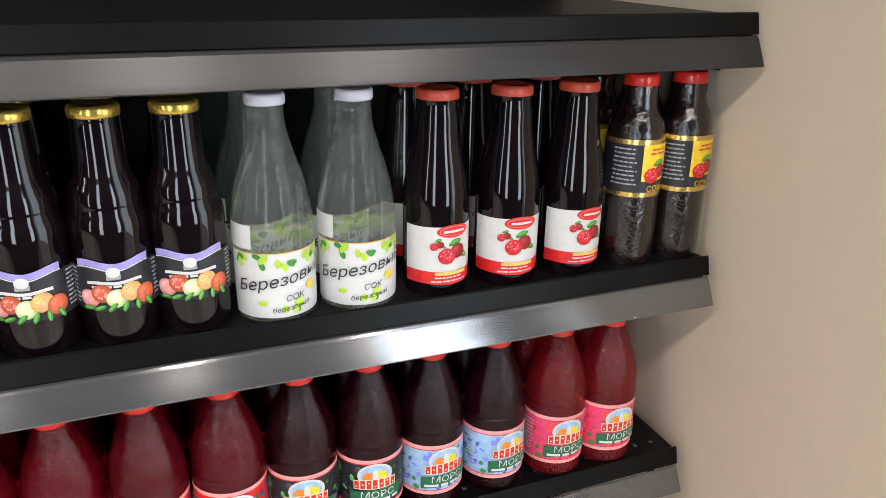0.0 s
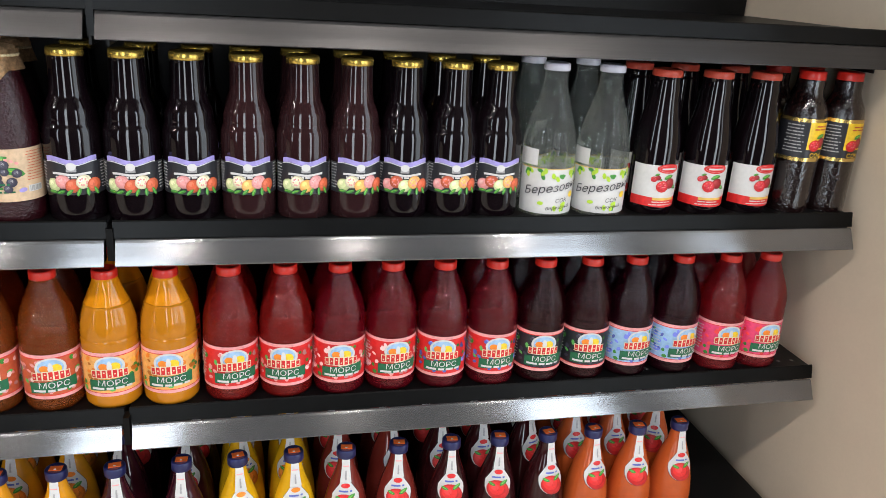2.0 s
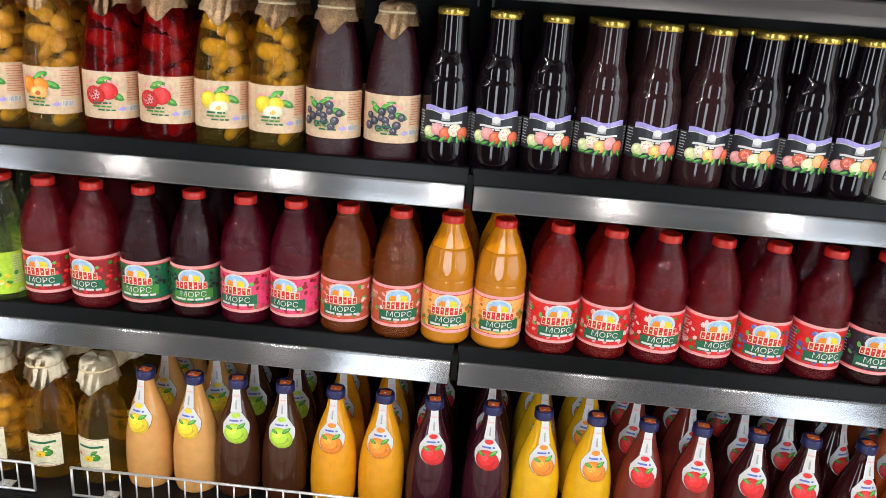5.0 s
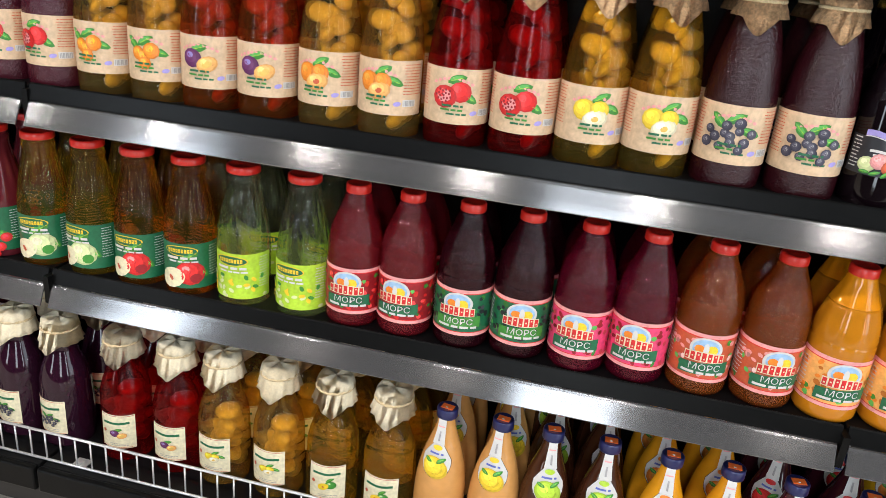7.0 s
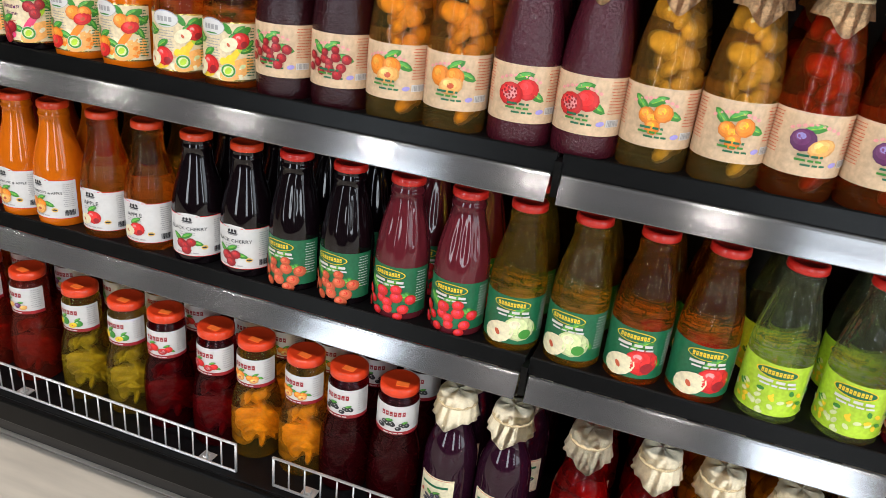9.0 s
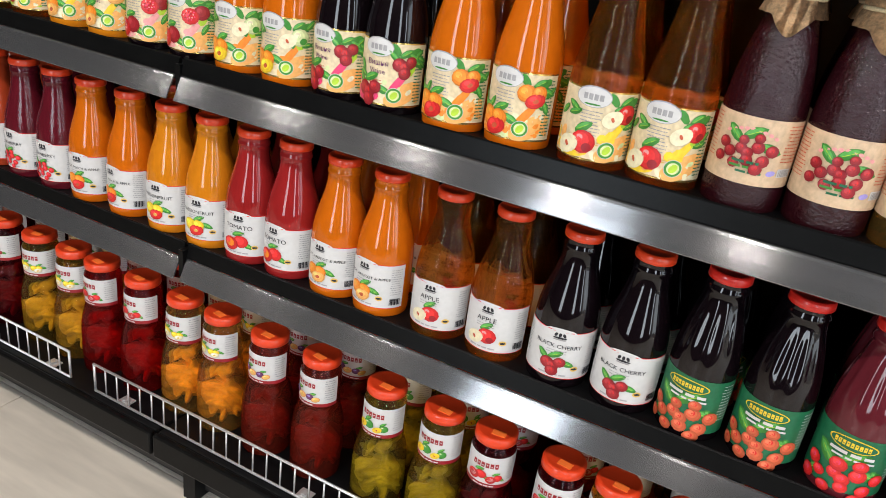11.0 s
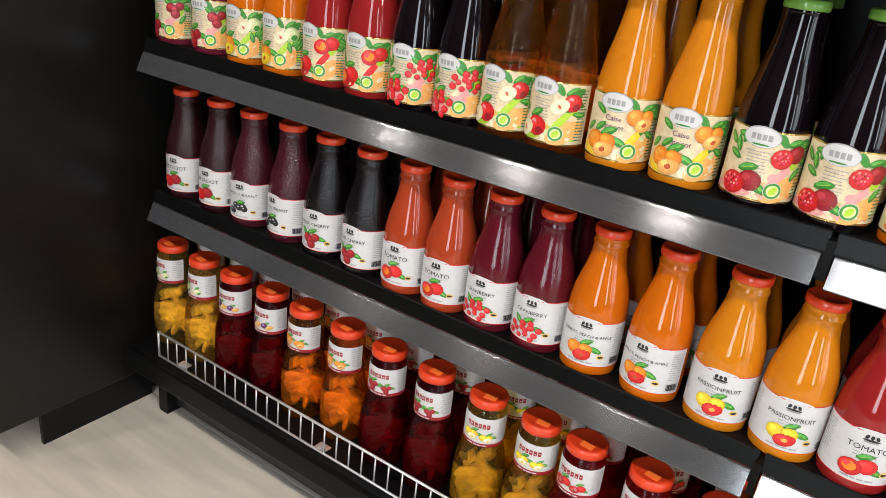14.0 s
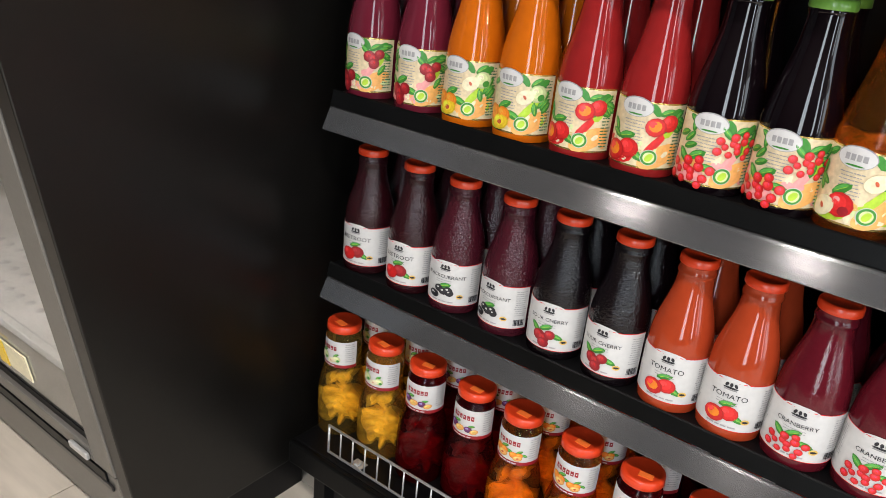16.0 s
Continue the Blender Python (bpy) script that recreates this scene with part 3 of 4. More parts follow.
def star_bottle():
    ob, pr = bottle("pomegranate_bottle", "slim dark pomegranate bottle with black and yellow label", "bottle", P_STAR, mat("dark_embossed_glass", (0.009, 0.004, 0.004), 0.1, coat=0.7, bump=0.7, scale=130), 36)
    capped(ob, 0.244, 0.262, 0.0235, RED_CAP, "red metal lid")
    p = Print(pr, 0.0395)
    p.rect("black", -0.1, 0.1, 0.105, 0.178, 0.0004).rect(GOLD, -0.1, 0.1, 0.1, 0.1065, 0.0006).rect(GOLD, -0.1, 0.1, 0.172, 0.1785, 0.0006)
    sheet = p.done("label", ob, "black label with gold bands")
    q = Print(pr, 0.0395)
    q.rect("yellow", -0.008, 0.044, 0.122, 0.172, 0.001).bars("brick", 0.0, 0.036, 0.164, 2, 0.0014, 0.0055, 0.0026)
    fruit(q, "pomegranate", 0.014, 0.132, 0.021, 0.0014)
    q.text("yellow", "СОК", 0.012, 0.108, 0.0115, 0.0026)
    q.bars("grey", -0.05, -0.014, 0.165, 9, 0.001, 0.006, 0.002)
    q.done("picture", sheet)
    return ob


def mors(kind, body, what, field, fill=None, neck=None, spots="red"):
    ob, pr = bottle("berry_drink_bottle", "bottle of %s drink with pink-edged label and red cap" % what, "bottle", P_MORS, body, 60,
                    lambda z, a: (0.018 * math.sin(10 * a) if 0.15 < z < 0.225 else 0), fill=(fill, neck) if fill else None)
    capped(ob, 0.240, 0.256, 0.0205, RED_CAP, "red plastic cap", 0.015)
    p = Print(pr, 0.046)
    W = 0.085
    p.rect(field, -W, W, 0.034, 0.108, 0.0005).rect("pink", -W, W, 0.028, 0.0345, 0.0007).rect("pink", -W, W, 0.1075, 0.114, 0.0007)
    p.rect("red", -W, W, 0.1062, 0.1078, 0.0009).rect("red", -W, W, 0.0342, 0.0356, 0.0009)
    sheet = p.done("label", ob)
    q = Print(pr, 0.046)
    rng = random.Random(len(what) * 3)
    for i in range(70):
        s = rng.uniform(-0.08, 0.08)
        c = spots if i % 4 else "green"
        q.disc(tint(c, rng.choice((0.6, 1.0, 1.0, 1.7))), s, 0.040 + 0.063 * rng.random(), rng.uniform(0.003, 0.0062), rng.uniform(0.0025, 0.005), 0.001 + 0.00001 * i, 6 * rng.random(), 7)
    L = 0.0024
    q.disc("white", 0, 0.088, 0.0235, 0.0205, L, 0, 20).disc("sky", 0, 0.089, 0.0195, 0.0165, L + 0.0003, 0, 18)
    q.disc("yellow", 0.008, 0.087, 0.0085, 0.0095, L + 0.0006, 0, 10).disc("orange", -0.009, 0.088, 0.0075, 0.007, L + 0.0006, 0, 10).disc("white", 0, 0.088, 0.004, 0.012, L + 0.0008, 0, 8)
    for i in range(7):
        x, h = -0.0275 + 0.0079 * i, 0.0025 * math.sin(math.pi * i / 6)
        q.rect("pale", x - 0.0008, x + 0.0073, 0.0660, 0.0815 + h, L + 0.0011).rect("red", x + 0.0004, x + 0.0061, 0.0673, 0.0800 + h, L + 0.0014)
        q.rect("pale", x + 0.0022, x + 0.0044, 0.0705 + 0.003 * (i % 3), 0.0728 + 0.003 * (i % 3), L + 0.0017)
    q.rect("dgreen" if field != "dgreen" else "green", -0.034, 0.038, 0.0425, 0.0635, L, 0.0, 0.006)
    q.text("black", "МОРС", 0.0035, 0.0500, 0.0160, L + 0.0005).text("white", "МОРС", 0.003, 0.0506, 0.0154, L + 0.0009)
    q.bars("white", -0.030, 0.034, 0.0430, 1, L + 0.0005, 0.005, 0.0042)
    q.bars("white", -0.08, -0.05, 0.098, 9, L, 0.0065, 0.0018)
    q.done("picture", sheet)
    return ob


def cone_juice(kind, body, words, what, bars=False):
    ob, pr = bottle("juice_bottle", "glass bottle of %s juice with plain white label" % what, "bottle", P_CONE, body, 36)
    capped(ob, 0.238, 0.252, 0.0280, ORANGE_CAP, "orange-red metal lid")
    p = Print(pr, 0.0465)
    p.rect("white", -0.07, 0.07, 0.018, 0.099, 0.0005, 0.0).rect("red", -0.07, 0.07, 0.0985, 0.0998, 0.0006).rect("red", -0.07, 0.07, 0.0172, 0.0182, 0.0006)
    p.disc("white", 0, 0.097, 0.024, 0.0075, 0.0007, 0, 16)
    sheet = p.done("label", ob, "white paper label with a fine red edge")
    q = Print(pr, 0.0465)
    L = 0.0013
    for i in (-1, 0, 1):
        q.disc("black", 0.006 * i, 0.0935, 0.0022, 0.0036, L, 0.4 * i, 8)
    q.disc("black", 0, 0.0885, 0.0105, 0.0016, L, 0, 10).rect("grey", -0.0085, 0.0085, 0.0845, 0.0866, L)
    size = 0.0118 if len(words) < 9 else (0.0096 if len(words) < 14 else 0.0072)
    q.text("black", words, 0, 0.0705, size, L).bars("grey", -0.02, 0.02, 0.0655, 2, L, 0.0042, 0.0011)
    fruit(q, kind, -0.004, 0.0425, 0.0265, L)
    q.disc("gold", 0.029, 0.0365, 0.006, 0.0045, L, 0, 12).disc("black", 0.029, 0.0365, 0.0045, 0.002, L + 0.0003, 0, 8)
    q.bars("grey", -0.022, 0.022, 0.0225, 1, L, 0.004, 0.0024)
    q.bars("grey", 0.045, 0.066, 0.09, 12, L, 0.0042, 0.0012)
    q.bars("grey", -0.066, -0.045, 0.09, 12, L, 0.0042, 0.0012)
    for i in range(11):
        q.rect("black", 0.046 + 0.0017 * i, 0.0468 + 0.0017 * i + 0.0004 * (i % 3), 0.024, 0.036, L)
    q.done("picture", sheet)
    return ob


def green_label(kind, body, what, field="dgreen", fill=None, neck=None):
    flute = (lambda z, a: 0.026 * math.sin(14 * a) * math.sin(math.pi * (z - 0.122) / 0.098) if 0.122 < z < 0.22 else 0)
    ob, pr = bottle("juice_bottle", "glass bottle of %s juice with %s label" % (what, "green" if field == "dgreen" else "lime"), "bottle", P_GREEN, body, 84, flute, fill=(fill, neck) if fill else None)
    capped(ob, 0.243, 0.257, 0.0282, RED_CAP, "red metal lid")
    p = Print(pr, 0.045)
    p.rect(field, -0.072, 0.072, 0.014, 0.102, 0.0005)
    sheet = p.done("label", ob)
    q = Print(pr, 0.045)
    L = 0.0012
    q.disc("yellow", -0.002, 0.088, 0.0295, 0.0098, L, 0, 22).disc("dgreen", -0.002, 0.088, 0.0275, 0.0084, L + 0.0003, 0, 22)
    for i in range(9):
        q.rect("yellow", -0.0235 + 0.0048 * i, -0.0200 + 0.0048 * i, 0.0845, 0.0918, L + 0.0007).rect("dgreen", -0.0225 + 0.0048 * i, -0.0212 + 0.0048 * i, 0.0865 + 0.002 * (i % 2), 0.0880 + 0.002 * (i % 2), L + 0.0010)
    q.bars("white", -0.026, 0.026, 0.0725, 1, L + 0.0016, 0.0065, 0.0046).bars("white", -0.022, 0.028, 0.0662, 1, L + 0.0016, 0.0065, 0.0030)
    if field == "dgreen":
        fruit(q, kind, 0.0, 0.040, 0.046, L)
        q.leaf(-0.034, 0.028, 0.014, 0.007, L, 0.6)
        q.leaf(0.036, 0.046, 0.013, 0.006, L, 2.2)
    else:
        rng = random.Random(8)
        for i in range(40):
            q.disc(rng.choice(("yellow", "apple", "green", "lime")), -0.06 + 0.12 * rng.random(), 0.017 + 0.042 * rng.random(), 0.0055, 0.0035, L + 0.00003 * i, 6 * rng.random(), 8)
    q.bars("white", 0.046, 0.066, 0.094, 12, L, 0.0052, 0.0014)
    q.done("picture", sheet)
    return ob


def jar(kind, body, what, pieces=None):
    ob, pr = bottle("compote_jar", "tall glass jar of %s compote with orange-red lid" % what, "jar", P_JAR, body, 40)
    capped(ob, 0.2535, 0.272, 0.0345, ORANGE_CAP, "glossy orange-red screw lid")
    slab("price_sticker", -0.004, 0.018, -0.02, -0.007, 0.2712, 0.2724, STICKER, ob, label="orange price sticker")
    if pieces:
        chunks(ob, pieces[0], 0.004, 0.105, 0.045, 22, 0.056, pieces[1], 5, 0.3)
        chunks(ob, pieces[0], 0.08, 0.17, 0.028, 5, 0.036, pieces[1], 6, 0.35)
    p = Print(pr, 0.036)
    p.rect("white", -0.062, 0.062, 0.172, 0.236, 0.0005).rect("dred", -0.062, 0.062, 0.172, 0.1795, 0.0007)
    sheet = p.done("label", ob, "white neck label with red foot")
    q = Print(pr, 0.036)
    L = 0.0013
    for i in range(6):
        q.rect("dred", -0.0215 + 0.0072 * i, -0.0162 + 0.0072 * i, 0.2140, 0.2240, L).rect("white", -0.0198 + 0.0072 * i, -0.0179 + 0.0072 * i, 0.2165 + 0.002 * (i % 2), 0.2190 + 0.002 * (i % 2), L + 0.0003)
    fruit(q, kind, -0.012, 0.1950, 0.0185, L)
    fruit(q, kind, 0.016, 0.1915, 0.015, L)
    q.bars("white", -0.018, 0.018, 0.1745, 1, L, 0.003, 0.0022).bars("grey", 0.036, 0.056, 0.23, 9, L, 0.0052, 0.0014)
    q.done("picture", sheet)
    return ob


def cloth_bottle(kind, body, what, pieces=None):
    ob, pr = bottle("compote_bottle", "round glass bottle of %s compote with linen-covered top" % what, "bottle", P_ROUND, body, 36)
    cloth_cap(ob, 0.252, 0.300, 0.0315, LINEN, 2, "cream linen cover tied with string")
    if pieces:
        chunks(ob, pieces[0], 0.004, 0.19, 0.036, 20, 0.036, pieces[1], 9)
    p = Print(pr, 0.0475)
    p.rect("pale", -0.034, 0.034, 0.034, 0.118, 0.0005)
    for a, b in ((0.036, 0.037), (0.115, 0.116)):
        p.rect("brick", -0.032, 0.032, a, b, 0.0008)
    sheet = p.done("label", ob, "cream paper label")
    q = Print(pr, 0.0475)
    q.rect("dgreen", -0.026, 0.024, 0.0950, 0.1005, 0.0012, 0.0008, 0.002)
    fruit(q, kind, 0.002, 0.070, 0.0185, 0.0012)
    q.disc("brick", -0.025, 0.076, 0.0035, 0.0045, 0.0012, 0, 8).bars("grey", -0.02, 0.028, 0.045, 2, 0.0012, 0.004, 0.0013)
    q.done("picture", sheet)
    return ob


def drop_bottle(kind, body, what, tint_name):
    ob, pr = bottle("juice_bottle", "teardrop glass bottle of %s juice with dark blue cap" % what, "bottle", P_DROP, body, 32)
    capped(ob, 0.303, 0.327, 0.0182, BLUE_CAP, "dark blue cap", 0.012)
    slab("price_sticker", -0.010, 0.011, -0.008, 0.006, 0.3262, 0.3274, STICKER, ob, label="orange price sticker")
    p = Print(pr, 0.034)
    p.disc("black", 0, 0.212, 0.0285, 0.0475, 0.0006, 0, 26, 0.55).disc("white", 0, 0.212, 0.0275, 0.0462, 0.0009, 0, 26, 0.55)
    sheet = p.done("label", ob, "white drop-shaped label")
    q = Print(pr, 0.034)
    L = 0.0018
    q.ball(tint_name, 0.0, 0.191, 0.0205, 0.0265, L, 0.3, 16).leaf(0.010, 0.210, 0.0105, 0.0048, L + 0.0008, 0.7).leaf(-0.012, 0.206, 0.008, 0.004, L + 0.0008, 2.6)
    q.bars("blue", -0.014, 0.014, 0.2215, 1, L, 0.004, 0.0042).disc(tint_name, 0.0, 0.237, 0.0105, 0.006, L, 0, 10)
    q.done("picture", sheet)
    s = Print(pr, 0.016)
    s.rect("white", -0.0062, 0.0062, 0.246, 0.329, 0.0042, 0.0)
    s.rect("pink", -0.0045, 0.0045, 0.286, 0.289, 0.0048).rect("grey", -0.001, 0.001, 0.254, 0.276, 0.0048)
    s.done("seal_strip", ob, "white paper seal strip")
    return ob


DARK = juice("black", (0.004, 0.002, 0.003))
DARK_R = juice("dark_red", (0.022, 0.003, 0.005), 0.9)
MAROON = juice("maroon", (0.05, 0.006, 0.012), 0.9)
DARK_P = juice("black_pebbled", (0.004, 0.002, 0.003), 0.9)
ORANGE = juice("orange", (0.54, 0.115, 0.004))
AMBER_O = juice("amber_orange", (0.58, 0.185, 0.008))
TOMATO = juice("tomato", (0.36, 0.045, 0.014))
RED_J = juice("red", (0.27, 0.014, 0.014))


def wine(name, colour, bump=0.8):
    return see_through(mat("drink_" + name, tuple(0.66 * c for c in colour), 0.05, trans=0.72, ior=1.4, scale=210, vary=0.08, bump=bump), tuple(c ** 0.6 for c in colour), 0.25)


# ---- the room ----
def structure(ob, name_label="", category=""):
    return tagged(ob, name_label, category, kind="structure")


X0, X1, Y0, Y1, H = -8.6, 1.1, -2.4, 0.66, 3.0
structure(slab("ground", X0 - 0.2, X1 + 0.2, Y0 - 0.2, Y1 + 0.2, -0.12, -0.004, GROUT), "grey grout bed under the floor tiles", "floor")
structure(slab("ceiling", X0, X1, Y0, Y1, H, H + 0.1, DARK_PAINT), "mid-grey painted ceiling", "ceiling")
structure(slab("wall_north", X0, X1, Y1, Y1 + 0.12, 0, H, WHITE_WALL), "white painted wall behind the shelving", "wall")
structure(slab("wall_west", X0 - 0.12, X0, Y0, Y1, 0, H, GREY_WALL), "grey painted wall", "wall")
bm = box(bmesh.new(), X1, X1 + 0.12, Y0, -2.05, 0, H)
box(bm, X1, X1 + 0.12, -0.55, Y1, 0, H)
box(bm, X1, X1 + 0.12, -2.05, -0.55, 0, 0.27)
box(bm, X1, X1 + 0.12, -2.05, -0.55, 2.63, H)
structure(part("wall_east", bm, WHITE_WALL, smooth=False), "white painted wall with a wide shop window", "wall")
pane = structure(slab("window_pane", X1 + 0.07, X1 + 0.078, -2.05, -0.55, 0.27, 2.63, GLASS), "wide clear shop window pane", "window")
pane.visible_shadow = False
structure(slab("wall_beside_shelving", 0.022, 0.16, -0.37, Y1, 0, H, WALL, bevel=0.004), "beige painted wall beside the shelving", "wall")
# unseen wall, added close and dark so the bottles reflect black between the windows
bm = bmesh.new()
edges = [X0] + [v for x in reversed(WINDOWS) for v in (x - HALF, x + HALF)] + [X1]
for a, b in zip(edges[::2], edges[1::2]):
    box(bm, a, b, Y0 - 0.15, Y0, 0, H)
for x in WINDOWS:
    box(bm, x - HALF, x + HALF, Y0 - 0.15, Y0, 0, 0.25)
    box(bm, x - HALF, x + HALF, Y0 - 0.15, Y0, 2.65, H)
structure(part("unseen_dark_wall_south", bm, GREY_WALL, smooth=False), "unseen dark grey wall with tall windows, added to darken bottle reflections", "wall")
for k, x in enumerate(WINDOWS):
    w = new("window_%d" % (k + 1))
    structure(w, "tall narrow shop window with grey frame", "window")
    bm = bmesh.new()
    for a in (box(bm, x - HALF, x - HALF + 0.04, Y0 - 0.1, Y0 - 0.04, 0.25, 2.65), box(bm, x + HALF - 0.04, x + HALF, Y0 - 0.1, Y0 - 0.04, 0.25, 2.65),
              box(bm, x - HALF + 0.04, x + HALF - 0.04, Y0 - 0.1, Y0 - 0.04, 0.25, 0.29), box(bm, x - HALF + 0.04, x + HALF - 0.04, Y0 - 0.1, Y0 - 0.04, 2.61, 2.65)):
        pass
    part("window_frame", bm, FRAME, w, smooth=False)
    pane = slab("pane", x - HALF + 0.04, x + HALF - 0.04, Y0 - 0.075, Y0 - 0.068, 0.29, 2.61, GLASS, w)
    pane.visible_shadow = False


def downlight(x, y):
    ob = new("ceiling_downlight")
    tagged(ob, "round white recessed ceiling downlight", "lamp", "ceiling downlights")
    ob.matrix_world = pose(x, y, H)
    part("trim_ring", lathe([(-0.001, 0.125), (-0.012, 0.12), (-0.016, 0.105), (-0.012, 0.098), (-0.001, 0.096)], 32), WHITE_WALL, ob)
    return ob


for i in range(9):
    downlight(0.2 - 0.85 * i, LAMP_Y)

# ---- shelving ----
BAY = 1.33
SEAMS = [0.0, -BAY, -2 * BAY, -3 * BAY, -4 * BAY]
UNIT = new("shelving_unit")
tagged(UNIT, "long black metal shop shelving with grey price rails", "shelving")
RAIL_PROFILE = ((0.0225, 0.0372), (0.0195, 0.0362), (0.0172, 0.0330), (0.0142, 0.0270), (0.0108, 0.0205), (0.0074, 0.0140), (0.0042, 0.0074), (0.0014, 0.0012), (0.0016, -0.0002), (0.0036, 0.0004), (0.0100, 0.0130), (0.0165, 0.0255), (0.0225, 0.0350))
LIP_PROFILE = ((0.0335, 0.060), (0.033, 0.0645), (0.0308, 0.0655), (0.0285, 0.0635), (0.0235, 0.0405), (0.0230, 0.0385), (0.026, 0.038), (0.0335, 0.045))


def extrude(profile, x0, x1):
    bm = bmesh.new()
    a, b = ([bm.verts.new((x, y, z)) for y, z in profile] for x in (x0, x1))
    n = len(profile)
    for i in range(n):
        bm.faces.new((a[i], a[(i + 1) % n], b[(i + 1) % n], b[i]))
    bm.faces.new(a[::-1])
    bm.faces.new(b)
    bmesh.ops.recalc_face_normals(bm, faces=bm.faces[:])
    return bm


def shelf(z, x0, x1, rail, out=0.0):
    """One shelf board with its lip and price rail; z is the foot of the rail."""
    top = z + 0.060
    board = slab("shelf_board", x0 + 0.003, x1 - 0.003, 0.034 + out, 0.50, top - 0.03, top, BLACK, UNIT, 0.002)
    for name, prof, m, lab in (("lip", LIP_PROFILE, LIP, "black plastic lip"), ("price_rail", RAIL_PROFILE, rail, "grey price rail")):
        gap = 0.004 if name == "lip" else 0.008
        ob = part(name, extrude([(y + out, q + z) for y, q in prof], x0 + gap, x1 - gap), m, board, lab, smooth=False)
    for x in (x0 + 0.012, x1 - 0.012):
        slab("bracket", x - 0.002, x + 0.002, 0.06, 0.50, top - 0.075, top - 0.031, BLACK, board)
    return board


LEVEL_B, LEVEL_A, LEVEL_D, DECK = 0.531, 0.862, 1.198, 0.228
for x1, x0 in zip(SEAMS, SEAMS[1:]):
    for z, out in ((LEVEL_B, -0.007), (LEVEL_A, -0.014), (LEVEL_D, -0.018)):
        # top rail is the same grey as the others, its shade painted in
        shelf(z, x0, x1 + (0.018 if z == LEVEL_D and x1 == 0 else 0), SHADED_RAIL_DARK_TRIM if z == LEVEL_D else RAIL, out)
    slab("back_panel", x0 + 0.002, x1 - 0.002, 0.505, 0.515, 0.1, 2.1, BLACK, UNIT)
    slab("base_deck", x0 + 0.003, x1 - 0.003, -0.06, 0.50, DECK - 0.025, DECK, BLACK, UNIT, 0.003)
    slab("base_front", x0 + 0.003, x1 - 0.003, -0.075, -0.061, DECK - 0.05, DECK + 0.002, LIP, UNIT, 0.004)
    slab("kick_plate", x0 + 0.003, x1 - 0.003, 0.050, 0.062, 0.012, DECK - 0.026, SHADED_RAIL_DARK_TRIM, UNIT, 0.002, "dark grey kick plate")
for x in SEAMS:
    slab("upright", x - 0.016, x + 0.016, 0.516, 0.60, 0.0, 2.1, BLACK, UNIT)
    slab("foot", x - 0.016 - (0.02 if x == 0 else 0), x + 0.016 - (0.02 if x == 0 else 0), 0.02, 0.51, 0.0, 0.10, BLACK, UNIT)
# perforations in the deck by the wall
for i in range(13):
    for k in range(3):
        part("perforation", lathe([(0.0, 0), (0.0006, 0.0035), (0.0, 0.0042)], 8), RAIL, UNIT).location = (-0.03 - 0.03 * i, 0.055 + 0.14 * k, LEVEL_B + 0.0602)
# clips that join neighbouring rails
for x in SEAMS[1:-1]:
    for z in (LEVEL_B, LEVEL_A, LEVEL_D):
        slab("rail_clip", x - 0.005, x + 0.005, 0.006, 0.03, z + 0.003, z + 0.055, LIP, UNIT)


def basket(x0, x1):
    """Wire fence along the base deck."""
    ob = new("wire_shelf_fence")
    tagged(ob, "chrome wire fence standing on the base shelf", "shelf fence", "wire fences on the base shelf")
    ob.matrix_world = pose(x0, -0.045, DECK)
    w, h, r = x1 - x0, 0.066, 0.0021

    def rod(name, a, b, q=r):
        bm = bmesh.new()
        d = Vector(b) - Vector(a)
        bmesh.ops.create_cone(bm, cap_ends=True, segments=8, radius1=q, radius2=q, depth=d.length, matrix=Matrix.Translation((Vector(a) + Vector(b)) / 2) @ d.to_track_quat("Z", "Y").to_matrix().to_4x4())
        return part(name, bm, WIRE, ob)
    rod("top_wire", (0, 0, h), (w, 0, h), 0.0026)
    rod("bottom_wire", (0, 0, 0.004), (w, 0, 0.004), 0.0026)
    n = int(w / 0.031)
    for i in range(n + 1):
        rod("upright_wire", (w * i / n, 0.001, 0.003), (w * i / n, 0.001, h), 0.0026 if i in (0, n) else 0.0017)
    for k in (0.07, 0.5, 0.93):
        bm = box(bmesh.new(), w * k - 0.014, w * k + 0.014, 0.0, 0.026, 0.0, 0.003, 0.001)
        box(bm, w * k - 0.005, w * k + 0.005, 0.006, 0.018, 0.003, 0.008, 0.001)
        part("clip", bm, WIRE, ob, smooth=False)


for a, b in ((-5.235, -4.247), (-4.175, -3.149), (-3.07, -2.116), (-2.04, -1.06), (-0.99, -0.03)):
    basket(a, b)

# ---- the neighbouring glass-door cooler, its front leaning forward ----
LEAN = 0.165
COOLER = new("display_cooler")
tagged(COOLER, "black upright display cooler with grey glass door", "cooler")


def leaning(name, x0, x1, y0, y1, z0, z1, material, parent, bevel=0.0, label="", front_only=False):
    """A slab whose front (and back, unless front_only) leans with the cooler's face."""
    bm = box(bmesh.new(), x0, x1, y0, y1, z0, z1, bevel)
    for v in bm.verts:
        if not front_only or v.co.y < (y0 + y1) / 2:
            v.co.y -= LEAN * (v.co.z - 0.085)
    return part(name, bm, material, parent, label, smooth=False)


